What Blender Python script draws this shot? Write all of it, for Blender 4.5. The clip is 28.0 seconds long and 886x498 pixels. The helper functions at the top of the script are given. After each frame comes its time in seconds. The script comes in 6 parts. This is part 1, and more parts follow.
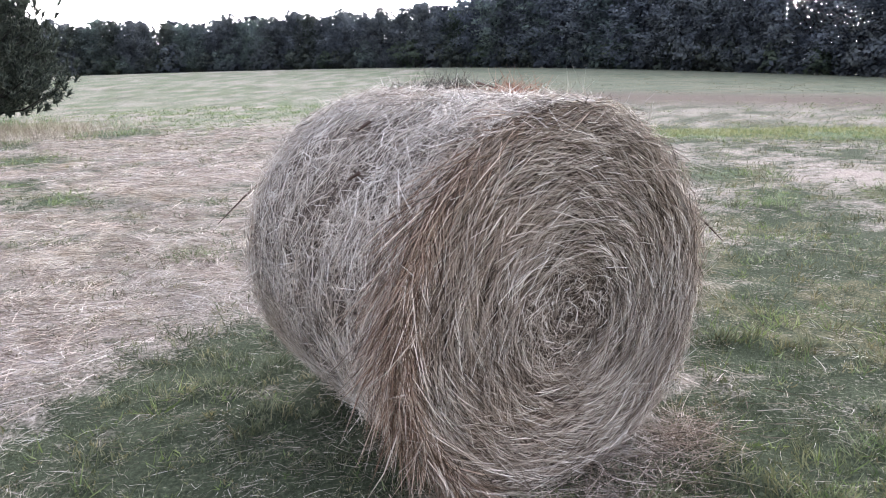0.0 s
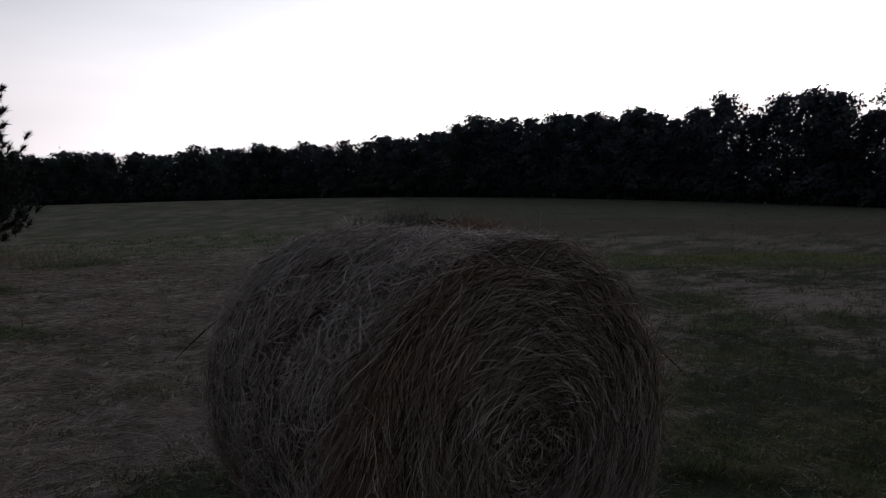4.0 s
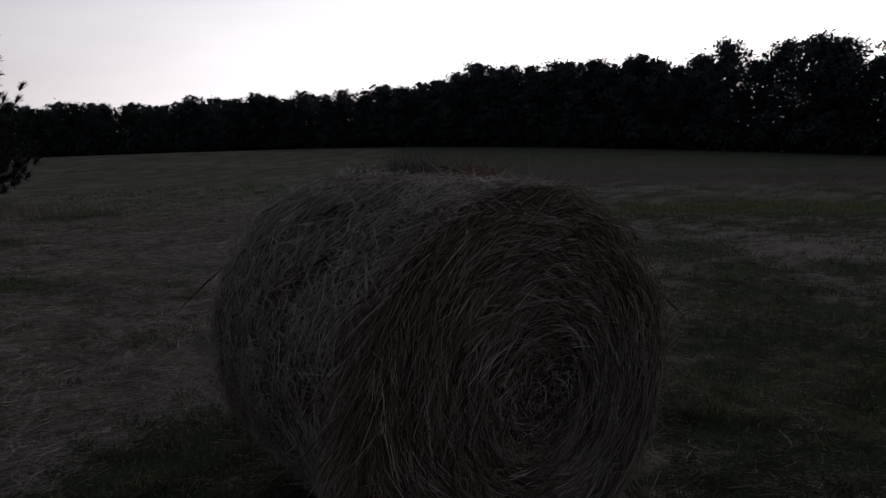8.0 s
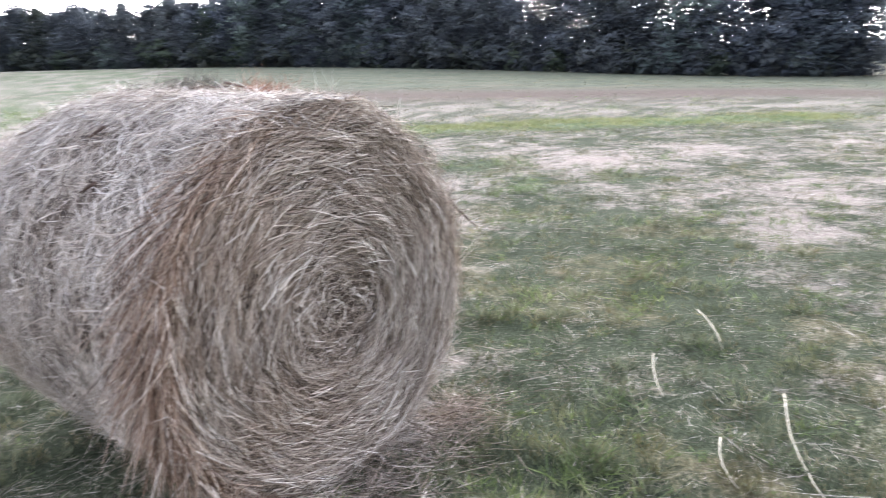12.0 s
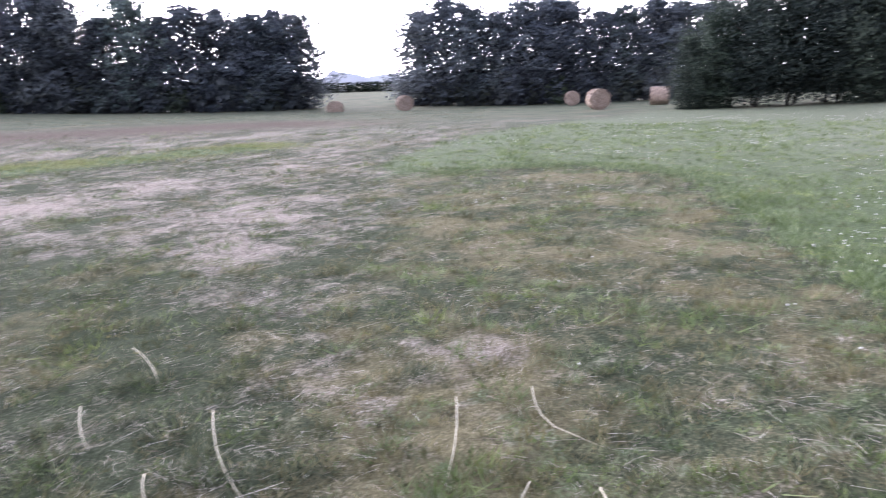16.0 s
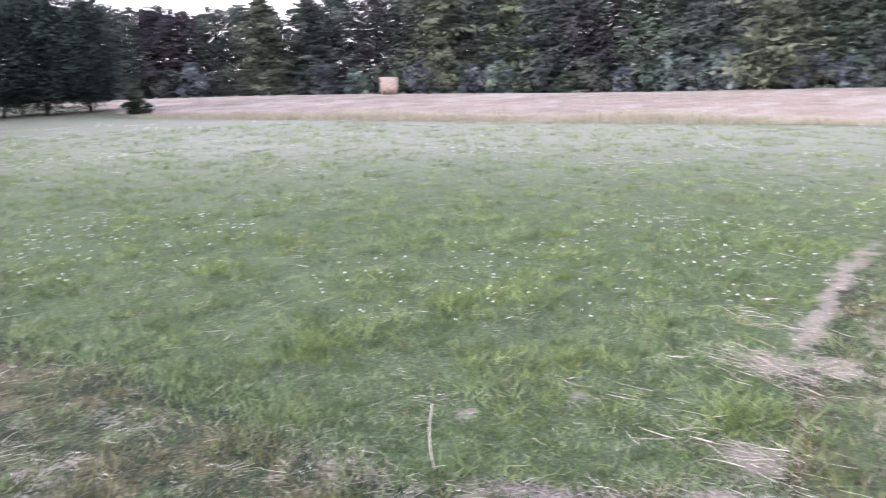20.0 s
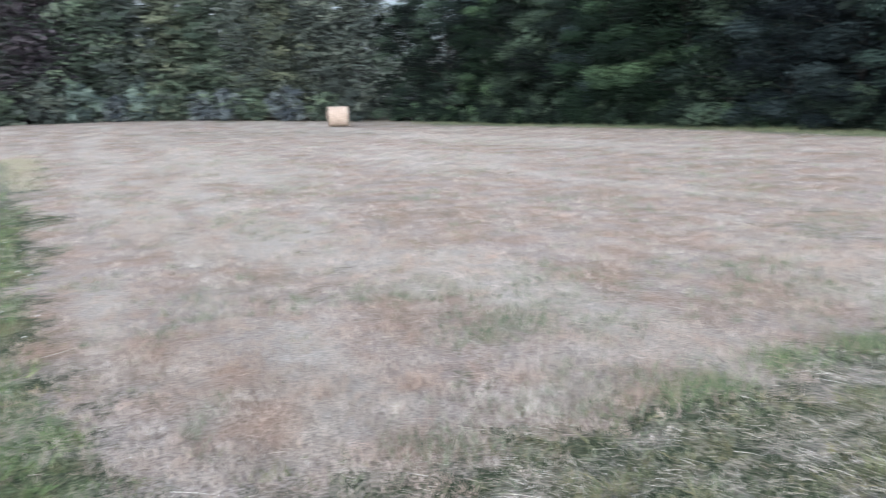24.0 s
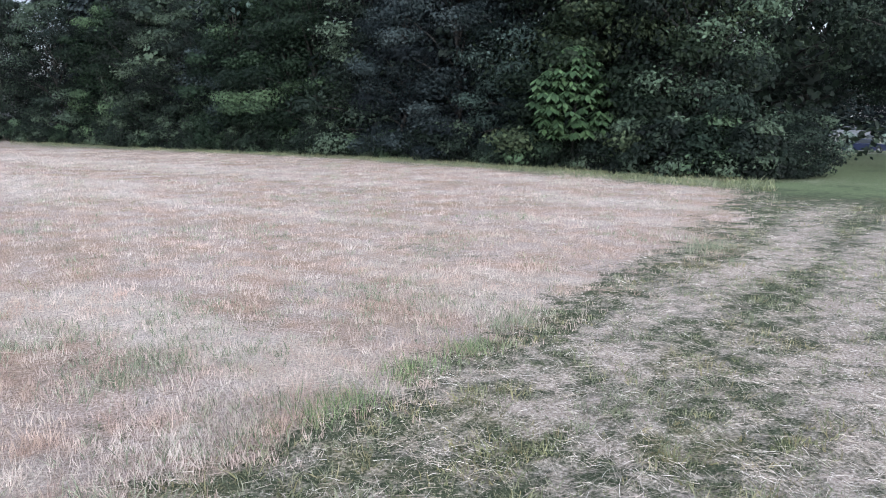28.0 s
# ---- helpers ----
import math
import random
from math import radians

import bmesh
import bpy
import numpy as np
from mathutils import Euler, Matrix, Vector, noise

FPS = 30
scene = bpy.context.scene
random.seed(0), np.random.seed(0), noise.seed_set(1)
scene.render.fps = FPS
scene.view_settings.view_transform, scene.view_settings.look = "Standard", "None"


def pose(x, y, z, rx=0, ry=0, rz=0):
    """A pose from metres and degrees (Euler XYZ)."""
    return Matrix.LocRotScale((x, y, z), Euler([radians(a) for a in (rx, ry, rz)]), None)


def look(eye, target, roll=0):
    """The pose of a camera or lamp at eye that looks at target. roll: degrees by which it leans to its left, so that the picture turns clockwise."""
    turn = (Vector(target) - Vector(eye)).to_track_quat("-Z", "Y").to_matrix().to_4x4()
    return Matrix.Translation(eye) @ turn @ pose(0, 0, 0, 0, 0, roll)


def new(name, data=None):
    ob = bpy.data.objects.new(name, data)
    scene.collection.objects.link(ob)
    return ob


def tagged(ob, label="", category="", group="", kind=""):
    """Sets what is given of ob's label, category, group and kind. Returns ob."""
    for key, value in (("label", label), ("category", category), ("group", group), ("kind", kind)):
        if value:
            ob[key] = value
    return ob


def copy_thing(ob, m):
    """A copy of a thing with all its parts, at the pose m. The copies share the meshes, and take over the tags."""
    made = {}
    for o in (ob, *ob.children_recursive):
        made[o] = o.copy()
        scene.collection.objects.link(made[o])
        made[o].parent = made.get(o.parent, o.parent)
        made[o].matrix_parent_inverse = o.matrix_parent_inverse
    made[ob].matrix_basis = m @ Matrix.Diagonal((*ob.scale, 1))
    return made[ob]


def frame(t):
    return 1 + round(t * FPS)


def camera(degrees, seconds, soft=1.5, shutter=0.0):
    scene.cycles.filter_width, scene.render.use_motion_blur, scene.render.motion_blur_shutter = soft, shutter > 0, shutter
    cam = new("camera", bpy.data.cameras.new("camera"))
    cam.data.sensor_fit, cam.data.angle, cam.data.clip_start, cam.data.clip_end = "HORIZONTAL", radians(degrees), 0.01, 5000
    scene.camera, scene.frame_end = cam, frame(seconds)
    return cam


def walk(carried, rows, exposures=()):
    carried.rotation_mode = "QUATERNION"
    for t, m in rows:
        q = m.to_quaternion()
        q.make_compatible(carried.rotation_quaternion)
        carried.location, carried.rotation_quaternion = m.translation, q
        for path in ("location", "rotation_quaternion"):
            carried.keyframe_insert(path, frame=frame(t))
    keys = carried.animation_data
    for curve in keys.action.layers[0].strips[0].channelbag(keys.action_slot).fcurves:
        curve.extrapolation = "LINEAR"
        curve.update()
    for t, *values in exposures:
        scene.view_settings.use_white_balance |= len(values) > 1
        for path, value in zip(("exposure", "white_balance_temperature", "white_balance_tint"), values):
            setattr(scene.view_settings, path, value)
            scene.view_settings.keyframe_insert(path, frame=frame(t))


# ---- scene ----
# ------------------------------------------------------------------ camera
cam = camera(63.19, 28.0, 1.0, 0.6)

# seconds, place, heading to the right of +y, pitch, lean
PATH = [
    (0.0, -0.000, 0.000, 1.450, 0.00, -14.31, -1.07),
    (0.5, -0.000, -0.001, 1.451, -0.00, -14.17, -1.35),
    (1.0, -0.001, -0.004, 1.452, -0.25, -14.05, -1.60),
    (1.5, 0.001, -0.008, 1.456, -0.06, -13.14, -1.42),
    (2.0, 0.003, -0.035, 1.465, 0.23, -11.60, -1.54),
    (2.5, 0.004, -0.029, 1.475, 0.87, -9.40, -1.85),
    (3.0, 0.009, -0.035, 1.480, 1.65, -7.48, -1.95),
    (3.5, 0.006, -0.020, 1.482, 2.45, -5.83, -1.54),
    (4.0, 0.004, -0.012, 1.486, 3.17, -4.37, -1.10),
    (4.5, 0.001, -0.034, 1.488, 4.64, -3.39, -0.81),
    (6.5, -0.000, -0.021, 1.484, 4.62, -5.00, -1.26),
    (7.0, 0.000, -0.020, 1.478, 4.25, -5.97, -1.18),
    (7.5, -0.004, -0.021, 1.479, 4.05, -6.98, -1.34),
    (8.0, -0.012, -0.013, 1.473, 3.08, -8.29, -1.38),
    (8.5, -0.014, -0.008, 1.465, 2.18, -10.40, -1.66),
    (9.0, -0.015, -0.000, 1.458, 1.74, -12.37, -1.77),
    (9.5, -0.016, -0.001, 1.455, 2.09, -13.23, -1.71),
    (10.0, -0.017, 0.010, 1.447, 2.57, -14.28, -1.55),
    (10.5, -0.017, -0.010, 1.448, 3.40, -14.21, -1.21),
    (11.0, 0.005, -0.010, 1.447, 6.88, -14.64, -1.20),
    (11.5, 0.041, -0.011, 1.442, 11.55, -14.96, -1.81),
    (12.0, 0.049, -0.006, 1.446, 18.14, -14.74, -1.37),
    (12.5, 0.050, -0.010, 1.441, 24.04, -14.55, -1.21),
    (14.5, 0.229, -0.078, 1.414, 42.72, -14.60, -0.20),
    (15.0, 0.303, -0.141, 1.411, 48.77, -14.08, -1.13),
    (15.5, 0.314, -0.193, 1.414, 53.11, -13.33, -1.40),
    (16.0, 0.343, -0.229, 1.411, 57.95, -13.04, -1.91),
    (16.5, 0.351, -0.291, 1.419, 64.82, -11.80, -1.42),
    (17.0, 0.361, -0.347, 1.415, 71.37, -12.11, -1.90),
    (17.5, 0.383, -0.392, 1.423, 80.34, -12.03, -2.03),
    (18.0, 0.371, -0.387, 1.443, 88.65, -12.35, -1.57),
    (18.5, 0.317, -0.372, 1.443, 96.92, -12.32, -1.20),
    (19.0, 0.324, -0.380, 1.436, 105.82, -12.54, -0.26),
    (19.5, 0.302, -0.360, 1.449, 115.01, -12.73, -0.30),
    (20.0, 0.289, -0.347, 1.466, 123.46, -12.92, -0.26),
    (20.5, 0.239, -0.354, 1.472, 130.04, -12.15, -0.55),
    (21.0, 0.188, -0.410, 1.472, 137.96, -11.56, -0.18),
    (21.5, 0.120, -0.470, 1.475, 145.99, -11.49, 0.32),
    (23.5, 0.090, -0.287, 1.421, 177.89, -11.07, -2.00),
    (24.0, 0.011, -0.285, 1.414, 187.19, -11.20, -2.04),
    (24.5, 0.025, -0.247, 1.435, 197.16, -12.38, -2.35),
    (25.0, 0.042, -0.225, 1.454, 204.38, -11.32, -1.26),
    (25.5, 0.044, -0.220, 1.457, 208.29, -10.89, -0.23),
    (26.0, 0.041, -0.221, 1.458, 211.36, -10.31, -0.02),
    (26.5, 0.038, -0.213, 1.463, 212.92, -9.84, -0.16),
    (27.0, 0.036, -0.210, 1.460, 214.93, -9.49, 0.06),
    (27.5, 0.038, -0.208, 1.457, 215.83, -9.37, 0.10),
    (28.0, 0.034, -0.221, 1.457, 215.88, -9.61, 0.34),
]


def view(x, y, z, heading, pitch, lean):
    return Matrix.Translation((x, y, z)) @ pose(0, 0, 0, 90 + pitch, 0, -heading) @ pose(0, 0, 0, 0, 0, lean)


EXPOSURE = [(0.0, 2.32), (1.0, 2.32), (1.5, 2.2), (2.0, 1.9), (2.5, 1.25), (3.0, 0.45), (3.5, -0.9), (4.0, -1.95), (4.5, -2.65), (6.5, -2.95),
            (7.0, -2.95), (7.5, -2.7), (8.0, -2.3), (8.5, -0.95), (9.0, 0.25), (9.5, 1.15), (10.0, 2.0), (11.0, 2.3), (12.0, 2.55), (12.5, 2.62), (14.5, 2.62), (15.0, 2.55), (16.0, 2.1), (17.0, 1.8), (18.0, 1.8), (18.5, 1.9), (19.0, 2.0), (20.0, 2.2), (21.5, 2.1), (23.5, 1.78), (24.5, 1.66), (26.0, 1.80), (28.0, 1.85)]
WARMTH = {8.5: (6250, 13), 9.0: (6200, 12), 9.5: (6200, 11), 10.0: (6250, 10), 11.0: (6350, 11), 12.5: (6350, 12), 14.5: (6250, 22), 15.0: (6200, 24), 16.0: (6200, 24), 17.0: (6450, 22), 18.0: (6750, 24), 18.5: (6750, 23),
          19.0: (6650, 22), 20.0: (6200, 23), 21.5: (6080, 20), 23.5: (6000, 7), 24.5: (5980, 5), 26.0: (6030, 8), 28.0: (6060, 11)}
walk(cam, [(t, view(*p)) for t, *p in PATH], [(t, stops, *(WARMTH[t] if t in WARMTH else (6400, 16))) for t, stops in EXPOSURE])

# ------------------------------------------------------------------ light
SUN_AZIMUTH, SUN_HEIGHT = 22.0, 4.0

world = bpy.data.worlds.new("evening_sky")
scene.world = world
world.use_nodes = True
wn, wl = world.node_tree.nodes, world.node_tree.links
wn.clear()
sky = wn.new("ShaderNodeTexSky")
sky.sky_type, sky.sun_disc = "NISHITA", False
sky.sun_elevation, sky.sun_rotation = radians(SUN_HEIGHT), radians(SUN_AZIMUTH)
sky.altitude, sky.air_density, sky.dust_density, sky.ozone_density = 50, 1.0, 3.0, 2.5
pale = wn.new("ShaderNodeHueSaturation")
pale.inputs["Saturation"].default_value = 0.35
pale.inputs["Value"].default_value = 0.035
wl.new(sky.outputs[0], pale.inputs["Color"])


def wmath(op, a, b=0.0, c=0.0):
    nd = wn.new("ShaderNodeMath")
    nd.operation = op
    for s_, v in zip(nd.inputs, (a, b, c)):
        if isinstance(v, bpy.types.NodeSocket):
            wl.new(v, s_)
        else:
            s_.default_value = v
    return nd.outputs[0]


# thin high cloud that keeps the evening glow round the sun's side, low over the horizon
way = wn.new("ShaderNodeTexCoord").outputs["Generated"]
split = wn.new("ShaderNodeSeparateXYZ")
wl.new(way, split.inputs[0])
sx, sy = math.sin(radians(SUN_AZIMUTH)), math.cos(radians(SUN_AZIMUTH))
toward = wmath("ADD", wmath("MULTIPLY", split.outputs[0], sx), wmath("MULTIPLY", split.outputs[1], sy))
side_ = wmath("POWER", wmath("MULTIPLY_ADD", toward, 0.5, 0.5), 1.4)
low_ = wmath("POWER", 2.718, wmath("MULTIPLY", wmath("POWER", wmath("DIVIDE", split.outputs[2], 0.52), 2.0), -1.0))
veil = wn.new("ShaderNodeTexNoise")
veil.inputs["Scale"].default_value, veil.inputs["Detail"].default_value = 2.5, 4.0
stretch_ = wn.new("ShaderNodeMapping")
stretch_.inputs["Scale"].default_value = (1, 1, 6)
wl.new(way, stretch_.inputs[0])
wl.new(stretch_.outputs[0], veil.inputs["Vector"])
afterglow = wmath("MULTIPLY", wmath("POWER", wmath("MAXIMUM", toward, 0.0), 3.0), wmath("POWER", 2.718, wmath("MULTIPLY", wmath("POWER", wmath("DIVIDE", split.outputs[2], 0.42), 2.0), -1.0)))
glow = wmath("MULTIPLY", wmath("MULTIPLY", side_, low_), wmath("MULTIPLY_ADD", veil.outputs["Fac"], 0.3, 0.85))
glow = wmath("MULTIPLY", glow, wmath("MULTIPLY_ADD", afterglow, 1.8, 1.0))
tint_ = wn.new("ShaderNodeValToRGB")
wl.new(split.outputs[2], tint_.inputs[0])
tint_.color_ramp.elements[0].color = (0.985, 0.935, 0.92, 1)
tint_.color_ramp.elements[0].position = 0.04
tint_.color_ramp.elements[1].color = (0.95, 0.975, 1.0, 1)
tint_.color_ramp.elements[1].position = 0.24
tint_.color_ramp.elements.new(0.13).color = (0.985, 0.955, 0.945, 1)
haze = wn.new("ShaderNodeMix")
haze.data_type, haze.blend_type = "RGBA", "MULTIPLY"
haze.inputs[0].default_value = 1.0
grey = wn.new("ShaderNodeCombineColor")
for k in range(3):
    wl.new(glow, grey.inputs[k])
wl.new(grey.outputs[0], haze.inputs[6])
wl.new(tint_.outputs[0], haze.inputs[7])
total = wn.new("ShaderNodeMix")
total.data_type, total.blend_type = "RGBA", "ADD"
total.inputs[0].default_value = 1.0
wl.new(haze.outputs[2], total.inputs[6])
wl.new(pale.outputs[0], total.inputs[7])
fill = wn.new("ShaderNodeMix")
fill.data_type, fill.blend_type = "RGBA", "ADD"
fill.inputs[0].default_value = 1.0
overhead = wn.new("ShaderNodeMix")
overhead.data_type, overhead.blend_type = "RGBA", "MULTIPLY"
overhead.inputs[0].default_value = 1.0
overhead.inputs[6].default_value = (0.021, 0.025, 0.037, 1)
lift_ = wn.new("ShaderNodeCombineColor")
for k in range(3):
    wl.new(wmath("MULTIPLY_ADD", wmath("MAXIMUM", split.outputs[2], 0.0), 2.6, 0.3), lift_.inputs[k])
wl.new(lift_.outputs[0], overhead.inputs[7])
wl.new(overhead.outputs[2], fill.inputs[7])
wl.new(total.outputs[2], fill.inputs[6])
back = wn.new("ShaderNodeBackground")
back.inputs["Strength"].default_value = 3.0
wout = wn.new("ShaderNodeOutputWorld")
wl.new(fill.outputs[2], back.inputs[0])
wl.new(back.outputs[0], wout.inputs[0])

sun = new("sun", bpy.data.lights.new("sun", "SUN"))
sun.data.energy, sun.data.angle, sun.data.color = 0.12, radians(40), (1.0, 0.93, 0.88)
az, el = radians(SUN_AZIMUTH), radians(18)
sun.matrix_world = look((0, 0, 30), (-30 * math.sin(az) * math.cos(el), -30 * math.cos(az) * math.cos(el), 30 - 30 * math.sin(el)))

# ------------------------------------------------------------------ materials
# HAY's low end runs almost black for shaded gaps between strands
HAY = [(0.0, (0.03, 0.021, 0.015)), (0.3, (0.125, 0.094, 0.069)), (0.6, (0.37, 0.312, 0.256)), (0.85, (0.57, 0.51, 0.44)), (1.0, (0.82, 0.77, 0.69))]
STRAW = [(0.0, (0.12, 0.095, 0.073)), (0.5, (0.38, 0.33, 0.275)), (0.85, (0.58, 0.53, 0.46)), (1.0, (0.74, 0.70, 0.63))]
STUBBLE = [(0.0, (0.12, 0.092, 0.077)), (0.4, (0.35, 0.292, 0.256)), (0.8, (0.545, 0.478, 0.428)), (1.0, (0.69, 0.63, 0.58))]
GRASS = [(0.0, (0.040, 0.050, 0.031)), (0.5, (0.104, 0.122, 0.070)), (1.0, (0.25, 0.258, 0.168))]
LUSH = [(0.0, (0.032, 0.052, 0.022)), (0.5, (0.120, 0.166, 0.064)), (1.0, (0.29, 0.35, 0.18))]


class Net:
    """A short hand for a node tree of a material."""

    def __init__(self, name, roughness=0.8):
        self.mat = bpy.data.materials.new(name)
        self.mat.use_nodes = True
        self.n, self.l = self.mat.node_tree.nodes, self.mat.node_tree.links
        self.bsdf = self.n["Principled BSDF"]
        self.bsdf.inputs["Roughness"].default_value = roughness
        self.bsdf.inputs["Specular IOR Level"].default_value = 0.25

    def node(self, kind):
        return self.n.new(kind)

    def put(self, socket, value):
        if isinstance(value, bpy.types.NodeSocket):
            self.l.new(value, socket)
        elif isinstance(value, tuple) and len(value) == 3 and len(socket.default_value) == 4:
            socket.default_value = (*value, 1)
        else:
            socket.default_value = value

    def math(self, op, a, b=0.0, c=0.0):
        nd = self.node("ShaderNodeMath")
        nd.operation = op
        for s, v in zip(nd.inputs, (a, b, c)):
            self.put(s, v)
        return nd.outputs[0]

    def mix(self, f, a, b, blend="MIX"):
        nd = self.node("ShaderNodeMix")
        nd.data_type, nd.blend_type = "RGBA", blend
        self.put(nd.inputs[0], f), self.put(nd.inputs[6], a), self.put(nd.inputs[7], b)
        return nd.outputs[2]

    def ramp(self, f, stops):
        nd = self.node("ShaderNodeValToRGB")
        e = nd.color_ramp.elements
        while len(e) < len(stops):
            e.new(0.5)
        for el_, (p, c) in zip(e, stops):
            el_.position, el_.color = p, (*c, 1) if isinstance(c, tuple) else (c, c, c, 1)
        self.put(nd.inputs[0], f)
        return nd.outputs[0]

    def noise(self, scale, detail=3.0, rough=0.55, where="Position", stretch=None):
        nd = self.node("ShaderNodeTexNoise")
        nd.inputs["Scale"].default_value, nd.inputs["Detail"].default_value, nd.inputs["Roughness"].default_value = scale, detail, rough
        if where == "Position":
            vec = self.node("ShaderNodeNewGeometry").outputs["Position"]
        else:
            vec = self.node("ShaderNodeTexCoord").outputs["Object"]
        if stretch:
            m = self.node("ShaderNodeMapping")
            self.l.new(vec, m.inputs[0])
            m.inputs["Scale"].default_value = stretch
            vec = m.outputs[0]
        self.l.new(vec, nd.inputs["Vector"])
        return nd.outputs["Fac"]

    def island(self):
        return self.node("ShaderNodeNewGeometry").outputs["Random Per Island"]

    def each(self):
        return self.node("ShaderNodeObjectInfo").outputs["Random"]

    def attr(self, name):
        nd = self.node("ShaderNodeAttribute")
        nd.attribute_name = name
        return nd.outputs["Fac"]

    def bump(self, height, strength=0.4, distance=0.02):
        nd = self.node("ShaderNodeBump")
        nd.inputs["Strength"].default_value, nd.inputs["Distance"].default_value = strength, distance
        self.l.new(height, nd.inputs["Height"])
        self.l.new(nd.outputs[0], self.bsdf.inputs["Normal"])

    def colour(self, c):
        self.put(self.bsdf.inputs["Base Color"], c)
        return self.mat


def blades(name, stops, patch=0.35, tint=(0.62, 0.47, 0.36), roughness=0.75, glow=0.0, other=None, clump=0.0, broad=None, shared=0.0):
    """Many thin strands: every strand has its own shade, and larger patches drift to a tint."""
    m = Net(name, roughness)
    f = m.island()
    if shared:
        f = m.math("ADD", m.math("MULTIPLY", f, 1 - shared), m.math("MULTIPLY", m.attr("tone"), shared))
    if clump:
        f = m.math("ADD", m.math("MULTIPLY", f, 1 - clump), m.math("MULTIPLY", m.ramp(m.noise(7.0, 3), [(0.40, 0.0), (0.60, 1.0)]), clump))
    c = m.ramp(f, stops)
    if broad:
        c = m.mix(m.ramp(m.noise(0.45, 6, 0.7), [(0.42, 0.0), (0.60, 1.0)]), c, broad, "MULTIPLY")
    f = m.math("MULTIPLY", m.ramp(m.noise(2.2, 4), [(0.42, 0.0), (0.68, 1.0)]), patch)
    c = m.mix(f, c, tint, "MULTIPLY")
    if other:
        f = m.ramp(m.noise(1.3, 5, 0.65), [(0.46, 0.0), (0.62, 0.8)])
        c = m.mix(f, c, other, "MULTIPLY")
    m.colour(c)
    if glow:
        t = m.node("ShaderNodeBsdfTranslucent")
        m.l.new(c, t.inputs["Color"])
        s = m.node("ShaderNodeMixShader")
        s.inputs[0].default_value = glow
        out = m.n["Material Output"]
        m.l.new(m.bsdf.outputs[0], s.inputs[1]), m.l.new(t.outputs[0], s.inputs[2]), m.l.new(s.outputs[0], out.inputs[0])
    return m.mat


def leaves(name, dark, mid, light, glow=0.25, boughs=True, own=0.4):
    """Foliage: every bough has a tone of its own, lower inside for shade, and every leaf differs a little."""
    m = Net(name, 0.7)
    m.bsdf.inputs["Specular IOR Level"].default_value = 0.12
    f = m.island()
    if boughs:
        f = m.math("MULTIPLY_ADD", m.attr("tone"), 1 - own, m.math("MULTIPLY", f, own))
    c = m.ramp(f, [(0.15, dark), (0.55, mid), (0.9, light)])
    c = m.mix(m.math("MULTIPLY", m.each(), 0.45), c, (0.72, 0.8, 1.0), "MULTIPLY")
    c = m.mix(m.ramp(m.each(), [(0.7, 0.0), (0.85, 1.0)]), c, (1.2, 1.32, 1.05), "MULTIPLY")
    m.colour(c)
    t = m.node("ShaderNodeBsdfTranslucent")
    m.l.new(c, t.inputs["Color"])
    s = m.node("ShaderNodeMixShader")
    s.inputs[0].default_value = glow
    m.l.new(m.bsdf.outputs[0], s.inputs[1]), m.l.new(t.outputs[0], s.inputs[2]), m.l.new(s.outputs[0], m.n["Material Output"].inputs[0])
    return m.mat


def plain(name, colour, roughness=0.6, metal=0.0, grain=12.0, spread=0.25):
    m = Net(name, roughness)
    m.bsdf.inputs["Metallic"].default_value = metal
    low = tuple(v * (1 - spread) for v in colour)
    m.colour(m.mix(m.noise(grain, 4, where="Object"), low, colour))
    return m.mat


M_HAY = blades("hay_strands", HAY, 0.38, (0.80, 0.62, 0.48), shared=0.45)
# Weathered grey, lightened further to put sky light into the round side's colour
M_HAY_SIDE = blades("lit_weathered_hay_strands", [(0.0, (0.055, 0.045, 0.036)), (0.25, (0.21, 0.18, 0.15)), (0.5, (0.46, 0.41, 0.352)), (0.75, (0.67, 0.615, 0.535)), (1.0, (0.92, 0.88, 0.81))], 0.4, (0.82, 0.74, 0.66), shared=0.4)
M_HAY_PALE = blades("pale_hay_strands", [(0.0, (0.30, 0.24, 0.19)), (0.5, (0.58, 0.51, 0.43)), (1.0, (0.92, 0.87, 0.79))], 0.3, (0.9, 0.8, 0.7))
M_STRAW = blades("loose_straw", STRAW, 0.3)
M_RAKED = blades("raked_hay", [(0.0, (0.17, 0.135, 0.11)), (0.45, (0.42, 0.36, 0.31)), (0.85, (0.62, 0.565, 0.515)), (1.0, (0.74, 0.69, 0.62))], 0.5, (0.84, 0.72, 0.62), clump=0.4, broad=(0.82, 0.82, 0.76))
M_STUBBLE = blades("stubble", STUBBLE, 0.9, (0.93, 0.77, 0.71), glow=0.15, other=(0.88, 0.85, 0.82), clump=0.2, broad=(0.78, 0.75, 0.70), shared=0.5)
M_OLIVE = blades("yellowing_grass", [(0.0, (0.055, 0.052, 0.028)), (0.5, (0.16, 0.145, 0.078)), (1.0, (0.36, 0.32, 0.19))], 0.6, (0.75, 0.85, 0.65), 0.6, 0.2, (1.0, 0.92, 0.76), clump=0.45, shared=0.5)
M_GRASS = blades("mown_grass", GRASS, 0.5, (0.75, 0.72, 0.7), 0.55, 0.2, (1.18, 1.1, 0.85), clump=0.45, shared=0.5)
M_LUSH = blades("lush_grass", LUSH, 0.6, (0.62, 0.72, 0.60), 0.5, 0.25, (1.30, 1.2, 0.84), clump=0.35, shared=0.6)
